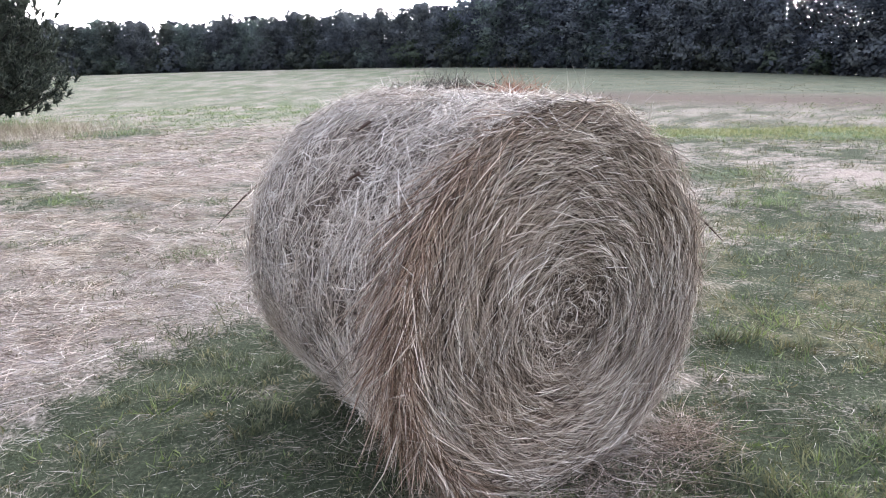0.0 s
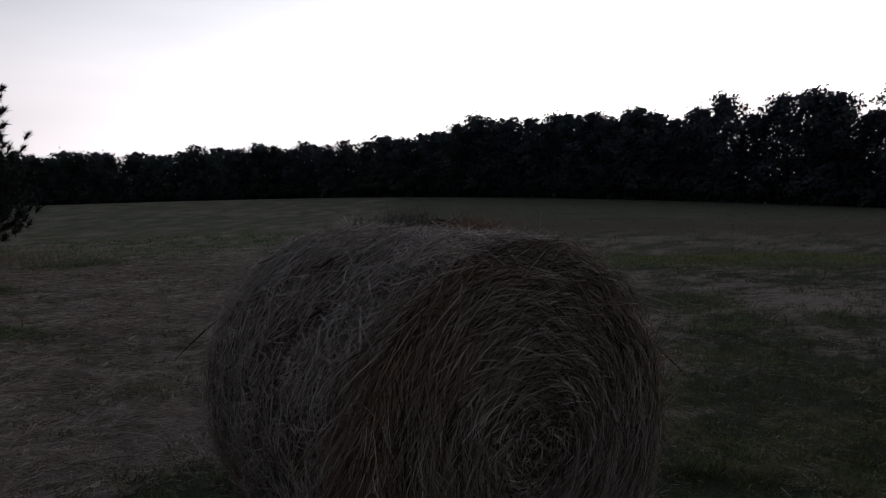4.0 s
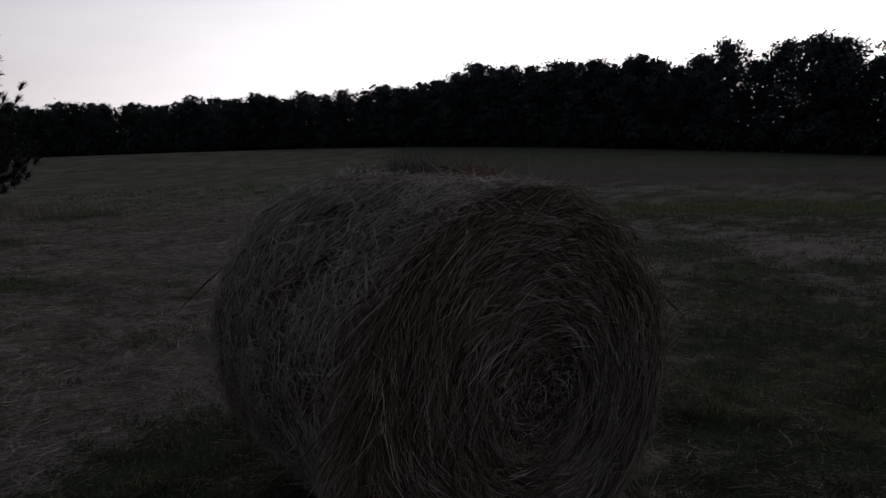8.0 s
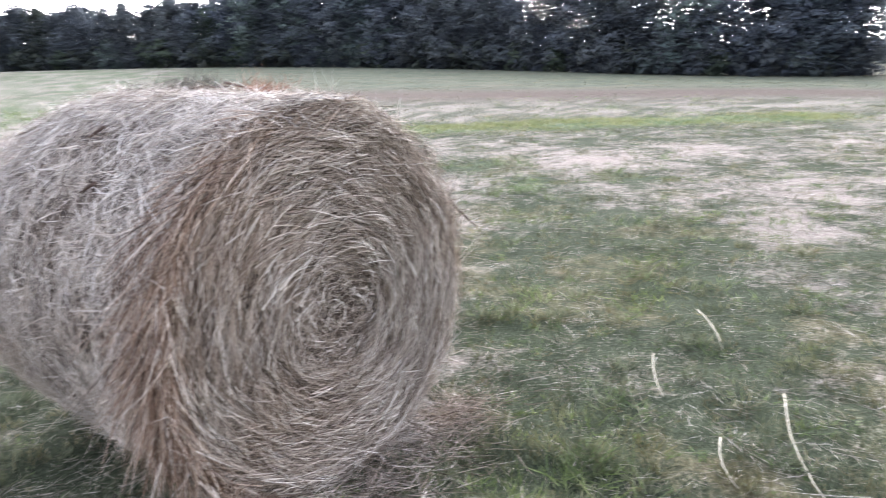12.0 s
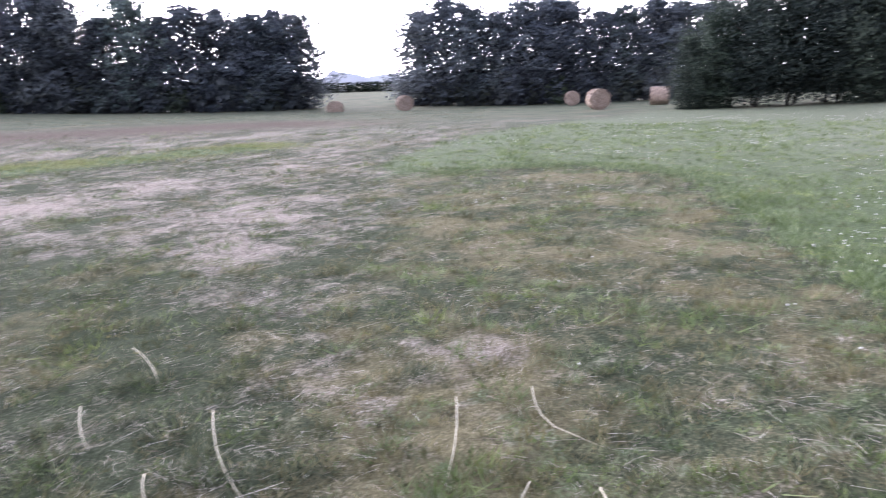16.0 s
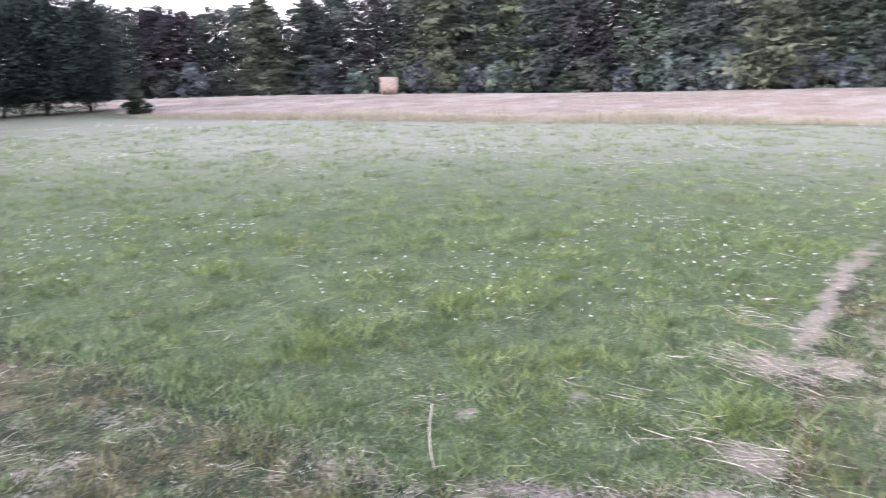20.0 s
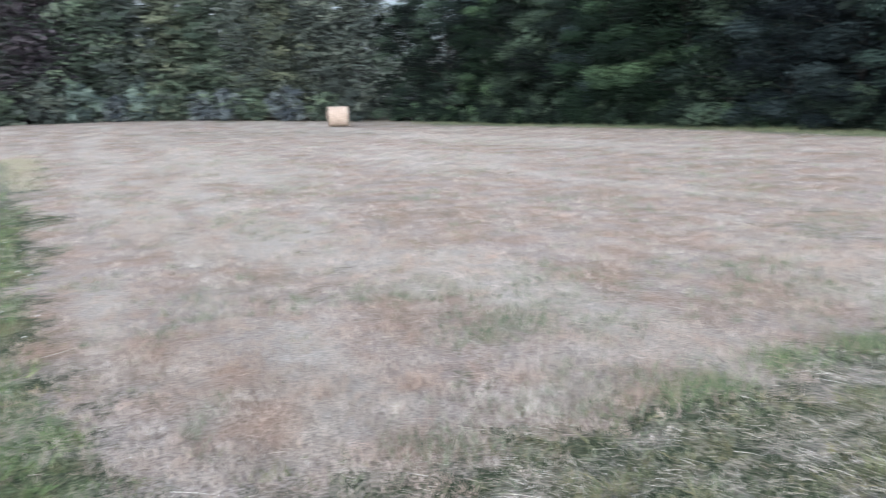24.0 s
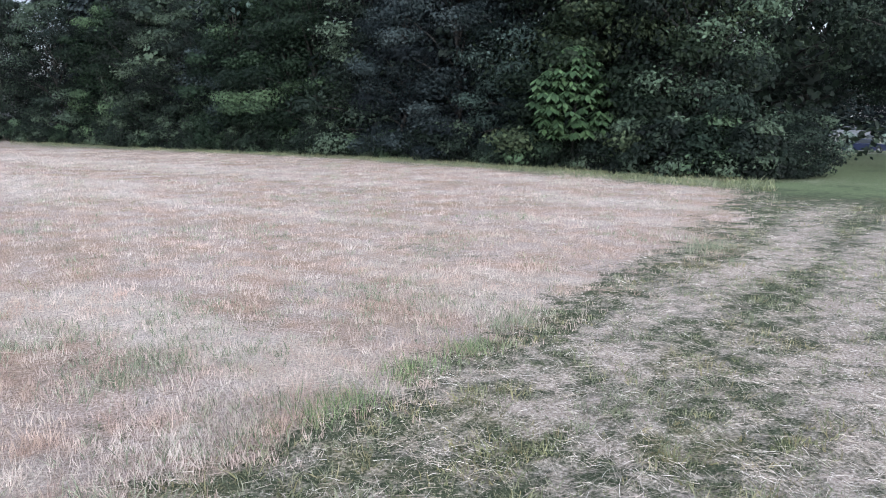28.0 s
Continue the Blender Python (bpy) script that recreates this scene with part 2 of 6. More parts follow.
M_WEED = blades("greyish_weeds", [(0.0, (0.06, 0.072, 0.045)), (0.5, (0.14, 0.16, 0.105)), (1.0, (0.29, 0.30, 0.215))], 0.4, (0.8, 0.8, 0.75), 0.6, 0.2)
M_MOSS = blades("mossy_grass", [(0.0, (0.11, 0.115, 0.045)), (0.5, (0.25, 0.255, 0.105)), (1.0, (0.42, 0.41, 0.22))], 0.3, (0.8, 0.85, 0.7), 0.6, 0.2, clump=0.3)
M_TUFT = blades("fresh_tuft", [(0.0, (0.055, 0.085, 0.04)), (0.5, (0.13, 0.175, 0.08)), (1.0, (0.28, 0.33, 0.18))], 0.2, (0.8, 0.85, 0.7), 0.6, 0.25)
M_TALL = blades("dry_tall_grass", [(0.0, (0.17, 0.145, 0.108)), (0.5, (0.30, 0.26, 0.20)), (1.0, (0.45, 0.405, 0.325))], 0.5, (0.7, 0.75, 0.5), glow=0.2)
M_FLOWER = plain("clover_flower", (0.78, 0.76, 0.72), 0.7)
M_TWIG = plain("twig_bark", (0.09, 0.06, 0.045), 0.8)
M_BARK = plain("bark", (0.024, 0.022, 0.020), 0.9, grain=6.0, spread=0.5)
# Near-black low ends put shade inside the hedge into the leaf colours
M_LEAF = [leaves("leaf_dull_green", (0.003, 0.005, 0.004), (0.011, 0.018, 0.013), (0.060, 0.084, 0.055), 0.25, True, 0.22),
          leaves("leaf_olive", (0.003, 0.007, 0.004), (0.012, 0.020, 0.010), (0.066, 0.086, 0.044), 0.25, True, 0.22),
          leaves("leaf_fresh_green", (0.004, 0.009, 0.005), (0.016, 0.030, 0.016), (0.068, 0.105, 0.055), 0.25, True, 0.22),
          leaves("leaf_copper", (0.013, 0.011, 0.012), (0.035, 0.028, 0.029), (0.075, 0.062, 0.06)),
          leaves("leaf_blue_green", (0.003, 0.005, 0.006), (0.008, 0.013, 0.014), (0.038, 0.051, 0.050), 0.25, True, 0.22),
          leaves("pine_needle", (0.022, 0.030, 0.025), (0.048, 0.060, 0.047), (0.095, 0.108, 0.085), 0.1, False),
          # next three: leaf colours paled and blued for far trees, haze painted in
          leaves("hazed_leaf_dull_green", (0.080, 0.092, 0.102), (0.132, 0.147, 0.152), (0.195, 0.213, 0.207), 0.45, True, 0.2),
          leaves("hazed_leaf_olive", (0.048, 0.057, 0.051), (0.086, 0.098, 0.082), (0.135, 0.15, 0.118), 0.45, True, 0.2),
          leaves("hazed_leaf_blue_green", (0.074, 0.086, 0.102), (0.12, 0.137, 0.152), (0.183, 0.203, 0.212), 0.45, True, 0.2),
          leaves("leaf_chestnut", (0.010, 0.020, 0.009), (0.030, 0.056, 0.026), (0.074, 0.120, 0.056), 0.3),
          # copper leaf paled and blued for haze the same way
          leaves("hazed_leaf_copper", (0.028, 0.024, 0.028), (0.054, 0.045, 0.051), (0.092, 0.078, 0.083), 0.4, True, 0.2),
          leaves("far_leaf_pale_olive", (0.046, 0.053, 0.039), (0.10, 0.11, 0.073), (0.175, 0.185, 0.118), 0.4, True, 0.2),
          leaves("leaf_grey_green", (0.016, 0.024, 0.019), (0.045, 0.060, 0.045), (0.095, 0.118, 0.085), 0.3, True, 0.3),
          leaves("leaf_dark_grey_green", (0.016, 0.022, 0.020), (0.042, 0.055, 0.047), (0.095, 0.118, 0.094), 0.35, True, 0.3)]


def hay_core():
    # very dark brown: shade between the strands is put into the core's colour
    m = Net("shaded_pressed_hay", 0.95)
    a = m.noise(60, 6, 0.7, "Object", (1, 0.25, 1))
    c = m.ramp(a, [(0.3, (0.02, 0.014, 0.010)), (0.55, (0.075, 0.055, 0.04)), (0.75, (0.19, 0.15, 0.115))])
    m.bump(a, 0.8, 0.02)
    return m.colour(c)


M_CORE = hay_core()


def ground_cover():
    """Grass, hay litter, clover and bare soil, mixed by what grows where."""
    m = Net("meadow", 1.0)
    m.bsdf.inputs["Specular IOR Level"].default_value = 0.03
    fine, mid, big = m.noise(55, 5, 0.7), m.noise(9, 4), m.noise(0.7, 3)
    # low ends run dark: shade between the blades is put into these colours
    grass = m.ramp(fine, [(0.3, (0.020, 0.026, 0.016)), (0.55, (0.055, 0.066, 0.040)), (0.75, (0.14, 0.145, 0.095))])
    lush = m.ramp(fine, [(0.3, (0.035, 0.05, 0.025)), (0.55, (0.10, 0.128, 0.068)), (0.75, (0.21, 0.235, 0.14))])
    dry = m.ramp(fine, [(0.25, (0.055, 0.045, 0.036)), (0.5, (0.26, 0.222, 0.188)), (0.75, (0.48, 0.43, 0.38))])
    soil = m.ramp(fine, [(0.3, (0.20, 0.165, 0.13)), (0.7, (0.40, 0.345, 0.285))])
    pink = m.ramp(fine, [(0.25, (0.085, 0.066, 0.052)), (0.5, (0.265, 0.221, 0.194)), (0.75, (0.52, 0.458, 0.415))])
    pink = m.mix(m.ramp(m.noise(1.1, 5, 0.65), [(0.42, 0.0), (0.62, 1.0)]), pink, (0.95, 0.84, 0.76), "MULTIPLY")
    pink = m.mix(m.ramp(m.noise(0.6, 5, 0.65), [(0.45, 0.0), (0.65, 0.8)]), pink, (0.76, 0.75, 0.69), "MULTIPLY")
    wild = m.math("MULTIPLY_ADD", m.math("SUBTRACT", mid, 0.5), 0.9, 0.0)
    wild = m.math("ADD", wild, m.math("MULTIPLY", m.math("SUBTRACT", fine, 0.5), 0.8))

    def share(name, edge=0.12, less=0.0):
        f = m.math("ADD", m.math("SUBTRACT", m.attr(name), less), m.math("MULTIPLY", wild, 1.1))
        return m.ramp(f, [(0.5 - edge, 0.0), (0.5 + edge, 1.0)])

    olive = m.ramp(fine, [(0.3, (0.06, 0.055, 0.032)), (0.55, (0.15, 0.135, 0.08)), (0.75, (0.27, 0.235, 0.155))])
    c = m.mix(share("lush"), m.mix(share("olive", 0.25), grass, olive), lush)
    c = m.mix(share("straw", 0.22, 0.08), c, dry)
    pink = m.mix(m.math("MULTIPLY", m.attr("pale"), 0.5), pink, m.ramp(fine, [(0.25, (0.17, 0.15, 0.125)), (0.6, (0.47, 0.43, 0.375))]))
    c = m.mix(share("stubble", 0.2), c, pink)
    c = m.mix(m.math("MULTIPLY", share("soil", 0.25), 0.75), c, soil)
    c = m.mix(m.attr("bloom"), c, m.mix(fine, (0.17, 0.172, 0.125), (0.36, 0.35, 0.305)))
    muted = m.mix(m.ramp(big, [(0.35, 0.0), (0.65, 1.0)]), (0.068, 0.083, 0.058), (0.115, 0.124, 0.084))
    muted = m.mix(m.ramp(m.noise(0.16, 6, 0.7, stretch=(1, 2.5, 1)), [(0.48, 0.0), (0.64, 0.7)]), muted, (0.145, 0.132, 0.096))
    muted = m.mix(m.ramp(m.noise(1.6, 5, 0.7, stretch=(1, 0.35, 1)), [(0.45, 0.0), (0.7, 0.4)]), muted, (0.15, 0.143, 0.10))
    c = m.mix(m.attr("far"), c, muted)
    c = m.mix(m.math("MULTIPLY", m.attr("tilled"), 0.95), c, m.mix(mid, (0.075, 0.058, 0.048), (0.125, 0.098, 0.08)))
    m.bump(fine, 0.7, 0.03)
    return m.colour(c)


M_GROUND = ground_cover()

# ------------------------------------------------------------------ mesh helpers


def part(name, bm, material, parent, label=""):
    me = bpy.data.meshes.new(name)
    if isinstance(bm, bmesh.types.BMesh):
        bm.to_mesh(me)
        bm.free()
    else:
        me = bm
    me.materials.append(material)
    ob = new(name, me)
    ob.parent = parent
    if label:
        tagged(ob, label)
    return ob


def thing(name, label, category, group="", at=(0, 0, 0), turn=0.0, kind=""):
    ob = new(name)
    ob.empty_display_size = 0.2
    ob.matrix_basis = pose(*at, 0, 0, turn)
    return tagged(ob, label, category, group, kind)


def tri_mesh(name, co, tri, smooth=False):
    me = bpy.data.meshes.new(name)
    co, tri = np.asarray(co, np.float32).reshape(-1, 3), np.asarray(tri, np.int32).reshape(-1, 3)
    me.vertices.add(len(co)), me.vertices.foreach_set("co", co.ravel())
    me.loops.add(tri.size), me.loops.foreach_set("vertex_index", tri.ravel())
    me.polygons.add(len(tri))
    me.polygons.foreach_set("loop_start", np.arange(0, tri.size, 3, dtype=np.int32))
    if smooth:
        me.polygons.foreach_set("use_smooth", np.ones(len(tri), bool))
    me.update(calc_edges=True)
    return me


def unit(v):
    return v / np.maximum(np.linalg.norm(v, axis=-1, keepdims=True), 1e-9)


def ribbons(name, p, d, length, width, bend, side=None, segs=2, rng=None, tone=None):
    """Strands from p along d, bent by the vector bend at their tips, tapering to a point."""
    n = len(p)
    d = unit(d)
    if side is None:
        side = unit(np.cross(d, rng.normal(size=(n, 3))))
    s = np.linspace(0, 1, segs + 1)
    rows = []
    for k, u in enumerate(s[:-1]):
        c = p + d * (length * u)[:, None] + bend * (u * u)
        w = side * (width * (1 - 0.55 * u) * 0.5)[:, None]
        rows += [c - w, c + w]
    rows.append(p + d * length[:, None] + bend)
    co = np.stack(rows, 1)
    tri = []
    for k in range(segs - 1):
        a = 2 * k
        tri += [(a, a + 1, a + 3), (a, a + 3, a + 2)]
    tri.append((2 * segs - 2, 2 * segs - 1, 2 * segs))
    tri = np.array(tri)
    idx = (np.arange(n) * co.shape[1])[:, None, None] + tri[None]
    me = tri_mesh(name, co, idx)
    if tone is None:
        tone = np.modf(np.arange(n) * 0.61803)[0]
    me.attributes.new("tone", "FLOAT", "POINT").data.foreach_set("value", np.repeat(tone, co.shape[1]).astype(np.float32))
    return me


def tube(points, radii, sides=7):
    """A closed bmesh tube along points."""
    bm = bmesh.new()
    rings = []
    for i, (p, r) in enumerate(zip(points, radii)):
        p = Vector(p)
        a = Vector(points[max(i - 1, 0)])
        b = Vector(points[min(i + 1, len(points) - 1)])
        q = (b - a).to_track_quat("Z", "X")
        rings.append([bm.verts.new(p + q @ Vector((r * math.cos(t), r * math.sin(t), 0))) for t in (2 * math.pi * k / sides for k in range(sides))])
    for a, b in zip(rings, rings[1:]):
        for k in range(sides):
            bm.faces.new((a[k], a[(k + 1) % sides], b[(k + 1) % sides], b[k])).smooth = True
    bm.faces.new(rings[0][::-1]), bm.faces.new(rings[-1])
    return bm


def joined(bms):
    out = bmesh.new()
    for b in bms:
        me = bpy.data.meshes.new("tmp")
        b.to_mesh(me), b.free()
        out.from_mesh(me)
        bpy.data.meshes.remove(me)
    return out


# ------------------------------------------------------------------ the lie of the land
# Humps at (-74, -34) and (-97, -45) fit cars to the camera's view
HUMPS = [(-45, 100, 45, 0.75), (0, 90, 40, 0.91), (50, 50, 25, -0.83), (75, 30, 30, -1.35), (62, 48, 30, 0.5), (55, -25, 28, 0.57),
         (40, -48, 28, 0.13), (12, -60, 28, 1.46), (-74, -34, 18, -1.0), (-97, -45, 8, 0.5), (40, 5, 20, -0.48), (0, -50, 20, -0.89)]


def lattice(x, y, scale, seed):
    """Smooth value noise, 0 to 1."""
    x, y = np.asarray(x, float) * scale, np.asarray(y, float) * scale
    i, j = np.floor(x).astype(np.int64), np.floor(y).astype(np.int64)
    u, v = x - i, y - j
    u, v = u * u * (3 - 2 * u), v * v * (3 - 2 * v)

    def h(a, b):
        k = (a * 374761393 + b * 668265263 + seed * 974634777) & 0xFFFFFFFF
        k = ((k ^ (k >> 13)) * 1274126177) & 0xFFFFFFFF
        return ((k ^ (k >> 16)) & 0xFFFF) / 65535.0

    return (h(i, j) * (1 - u) + h(i + 1, j) * u) * (1 - v) + (h(i, j + 1) * (1 - u) + h(i + 1, j + 1) * u) * v


def rough(x, y, scale, seed):
    return (lattice(x, y, scale, seed) + 0.5 * lattice(x, y, scale * 2.1, seed + 1) + 0.25 * lattice(x, y, scale * 4.3, seed + 2)) / 1.75


def lie(x, y):
    """The height of the field without its tussocks."""
    z = 0
    for cx, cy, s, a in HUMPS:
        z = z + a * np.exp(-((x - cx) ** 2 + (y - cy) ** 2) / s**2)
    return z


def inside(x, y, corners):
    """How far a place lies inside an outline, in metres; negative outside."""
    x, y = np.asarray(x, float), np.asarray(y, float)
    best, odd = np.full(x.shape, 1e9), np.zeros(x.shape, bool)
    for (ax, ay), (bx, by) in zip(corners, corners[1:] + corners[:1]):
        ex, ey = bx - ax, by - ay
        t = np.clip(((x - ax) * ex + (y - ay) * ey) / (ex * ex + ey * ey), 0, 1)
        best = np.minimum(best, np.hypot(x - ax - t * ex, y - ay - t * ey))
        if ay != by:
            cross = ((ay > y) != (by > y)) & (x < ax + (y - ay) * ex / ey)
            odd ^= cross
    return np.where(odd, best, -best)


def along(x, y, line):
    """The distance from a line of points."""
    best = np.full(np.shape(x), 1e9)
    for (ax, ay), (bx, by) in zip(line, line[1:]):
        ex, ey = bx - ax, by - ay
        t = np.clip(((x - ax) * ex + (y - ay) * ey) / (ex * ex + ey * ey), 0, 1)
        best = np.minimum(best, np.hypot(x - ax - t * ex, y - ay - t * ey))
    return best


def soft(v, a, b):
    t = np.clip((v - a) / (b - a), 0, 1)
    return t * t * (3 - 2 * t)


STRAW_FIELD = [(0.75, -2.4), (2.0, -4.6), (5.0, -12.0), (10.2, -24.6), (22.0, -15.4), (38.0, -8.0), (90.0, -4.0), (90.0, -75.0), (-45.0, -75.0),
               (-26.0, -15.5), (-15.2, -9.1), (-7.6, -5.5), (-3.5, -4.0), (-1.0, -3.0)]
CLOVER = [(2.3, -1.5), (3.5, -1.1), (5.8, 0.0), (8.3, 1.1), (11.3, 2.4), (11.9, 4.6), (10.6, 6.2), (9.0, 6.4), (12.0, 8.5), (20.0, 11.0), (46.0, 14.0), (46.0, -5.0), (38.0, -8.4),
          (22.0, -15.8), (10.0, -24.2), (4.2, -9.4), (2.9, -5.6), (2.1, -3.7), (1.5, -2.6)]
PATCH = [(2.2, -1.5), (3.5, -1.1), (5.8, 0.0), (8.3, 1.1), (11.2, 2.4), (11.7, 4.4), (10.4, 5.8), (8.0, 6.6), (4.9, 5.2), (2.7, 3.7), (0.9, 1.8), (0.6, -0.8)]
HAY_LEFT = [(-1.9, 2.0), (-1.6, 3.5), (-1.0, 4.2), (0.2, 6.5), (2.0, 9.5), (2.0, 17.0), (-10.0, 20.0), (-30.0, 22.0), (-40.0, 5.0), (-6.0, 0.5)]
# Green grass at the bale's foot; the bale's shade is put in too
SHADED_GREEN = [(-1.75, 2.35), (-1.65, 3.3), (-1.15, 3.85), (-0.5, 3.6), (0.3, 2.4), (1.0, 2.9), (1.5, 2.8), (1.5, 1.7), (-0.3, 1.5), (-1.3, 1.8)]
RIGHT_GREEN = [(0.6, 1.3), (1.0, 2.4), (1.7, 4.4), (2.6, 6.8), (3.6, 7.2), (4.2, 5.2), (3.4, 3.2), (2.2, 1.8), (1.4, 1.2)]
STRIP = [(-14.0, -7.6), (-7.6, -5.3), (-3.5, -3.8), (-1.0, -2.8), (-0.4, -1.2), (-3.0, 0.5), (-12.0, -1.0), (-24.0, -8.0)]
TRACK = [(2.35, -4.1), (2.65, -4.9), (3.15, -6.1), (3.5, -7.2)]
MARGIN = [(1.3, -2.0), (2.3, -4.2), (3.5, -7.0), (5.4, -12.0), (5.0, -12.0), (2.0, -4.9), (0.7, -2.6)]
WINDROWS = [[(-2.6, -2.7), (-3.6, -3.3), (-5.3, -4.05), (-7.6, -4.4), (-12.1, -6.3), (-18.0, -8.2)], [(-2.6, -1.3), (-4.2, -2.0), (-6.5, -3.1), (-10.6, -4.6)]]
LITTER = [(2.0, 2.7, 0.45), (1.9, 2.75, 0.35), (1.62, 2.3, 0.25), (3.3, 3.6, 0.5), (3.6, 1.5, 0.45), (3.1, 5.9, 0.7), (2.4, 4.3, 0.5), (2.9, 5.6, 0.5), (6.0, 6.0, 0.6), (4.6, 4.6, 0.5), (2.6, 8.5, 0.6), (5.2, 9.0, 0.7), (2.3, -3.65, 0.22), (1.7, -2.7, 0.22), (7.5, 9.0, 0.7)]
# The last three turn the lane's ground green, partly for tree shade
GREENS_AND_SHADE = [(-6.92, 11.92, 0.8), (-9.0, 14.0, 0.9), (-4.4, 8.14, 0.4), (-5.6, 9.4, 0.35), (3.74, 9.3, 0.6), (3.72, 7.82, 0.4), (5.0, 7.6, 0.5), (-11.5, 19.5, 1.2), (-7.5, 17.0, 1.0), (-17.5, -8.6, 3.2), (-28.0, -12.9, 6.0), (-42.0, -19.0, 9.0)]
BARE = [(2.6, -2.65, 0.06), (2.75, -2.1, 0.05), (-1.4, -4.2, 0.18), (-0.9, -3.6, 0.12), (-2.6, -5.6, 0.15), (2.3, -3.75, 0.17), (2.08, -3.95, 0.15), (1.76, -2.78, 0.14), (1.63, -2.42, 0.12), (0.0, 2.05, 0.2)]


WEEDY = [(-0.95, -5.18, 0.45), (-0.45, -5.5, 0.4), (-1.4, -4.5, 0.3), (-0.95, -3.25, 0.35), (-1.4, -3.2, 0.3), (-2.8, -3.8, 0.25), (-3.4, -3.95, 0.25), (-5.3, -7.4, 0.4), (-7.5, -9.0, 0.6), (1.3, -4.9, 0.2)]


def mown_rows(x, y):
    """Where hay was left lying in rows on the stubble."""
    across, way_on = x * 0.95 + y * 0.31, y * 0.95 - x * 0.31
    return soft(0.55 * rough(way_on * 0.10, across * 0.75, 1.0, 107) + 0.45 * rough(way_on * 0.5, across * 2.6, 1.0, 108), 0.47, 0.62)


def cover(x, y):
    """What grows at a place: shares of hay litter, stubble, lush grass, bare soil and far meadow."""
    x, y = np.asarray(x, float), np.asarray(y, float)
    r = np.hypot(x, y)
    w1, w2 = rough(x, y, 0.9, 3), rough(x, y, 2.6, 11)
    wob = (w2 - 0.5) * np.minimum(0.25 + r * 0.05, 1.2)
    straw = 0.51 + 0.8 * (rough(x, y, 5.5, 21) - 0.5) + 0.5 * (rough(x, y, 2.6, 25) - 0.5) + 0.35 * (rough(x, y, 1.1, 23) - 0.5) + 0.15 * (rough(x, y, 0.4, 5) - 0.5)
    field_left = soft((inside(x, y, HAY_LEFT) + wob * 1.5) / (1 + np.maximum(r - 7, 0) * 0.45), -0.5, 0.6)
    straw = straw * (1 - field_left) + field_left * (0.70 + 0.6 * (rough(x, y, 0.8, 31) - 0.5) + 0.7 * (rough(x, y, 3.4, 33) - 0.5))
    patch = soft(inside(x, y, PATCH) + wob * 0.4, -0.1, 0.2) * soft((x * 0.493 - y * 0.87) + wob * 2.5, -1.9, 0.5)
    straw = straw * (1 - 0.75 * patch) + 0.75 * patch * (0.17 + 1.0 * (rough(x, y, 7.0, 35) - 0.5) + 0.03 * soft(5.5 - r, 0, 3))
    for cx, cy, s in LITTER:
        straw = straw + 0.30 * np.exp(-((x - cx) ** 2 + (y - cy) ** 2) / s**2) * (0.5 + w2)
    # less straw here: greener grass, darkened for the bale's shade
    shaded_green = soft(inside(x, y, SHADED_GREEN) + wob, -0.25, 0.25)
    straw = straw * (1 - 0.9 * shaded_green) + shaded_green * (0.16 + 0.5 * (rough(x, y, 5.0, 29) - 0.5))
    right = soft(inside(x, y, RIGHT_GREEN) + wob, -0.5, 0.5)
    straw = straw * (1 - 0.7 * right)
    olive_side = soft(np.degrees(np.arctan2(x, y)), 38, 62) * soft(9.0 - r, 0, 3)
    straw = straw - 0.07 * olive_side
    strip = soft(inside(x, y, STRIP) + wob, -0.2, 0.3)
    rows = np.zeros_like(x)
    for line in WINDROWS:
        rows = np.maximum(rows, np.exp(-(along(x, y, line) / (0.28 + 0.25 * w1)) ** 2))
    straw = straw * (1 - strip) + strip * (0.41 + 0.30 * rows + 0.8 * (rough(x, y, 8.5, 37) - 0.5) + 0.3 * (rough(x, y, 2.0, 39) - 0.5))
    clover = soft((inside(x, y, CLOVER) + wob * 0.5) / (1 + np.maximum(r - 9, 0) * 0.5), -0.08, 0.2)
    straw = straw * (1 - clover) + clover * (0.12 + 0.25 * (w1 - 0.5) + 0.10 * soft(r, 5, 14))
    margin = soft(inside(x, y, MARGIN) + wob * 0.3, -0.08, 0.15)
    straw = straw * (1 - 0.75 * margin)
    stubble = soft(inside(x, y, STRAW_FIELD) + wob * 1.5 + (w1 - 0.5) * np.minimum(0.1 + 0.09 * r, 1.4), -0.5, 0.6)
    stubble = stubble * (0.98 - 0.3 * soft(rough(x, y, 1.6, 41), 0.52, 0.8)) * (1 - 0.2 * soft(rough(x, y, 0.12, 43), 0.55, 0.8))
    az_ = np.degrees(np.arctan2(x, y)) % 360
    verge = soft(az_, 184, 190) * soft(np.interp(az_, [184, 190, 198, 207, 216, 225, 233, 240], [62, 58.5, 50, 40.5, 34, 29, 26.4, 25.2]) - r, 10.5, 4.0)
    stubble = stubble * (1 - verge * np.clip(0.45 + 0.7 * soft(w1, 0.35, 0.65), 0, 1))
    track = np.exp(-(along(x, y, TRACK) / (0.01 + 0.20 * rough(x, y, 7.0, 59) ** 1.5)) ** 2)
    soil = track
    for cx, cy, s in BARE:
        soil = np.maximum(soil, np.exp(-((x - cx) ** 2 + (y - cy) ** 2) / s**2))
    yellow = np.exp(-(along(x, y, [(3.5, 15.2), (5.6, 14.7), (8.5, 14.2), (14.0, 13.5)]) / 1.2) ** 2) * (0.45 + w1)
    lush = np.maximum(clover, yellow)
    lush = np.maximum(lush, 0.12 * right)
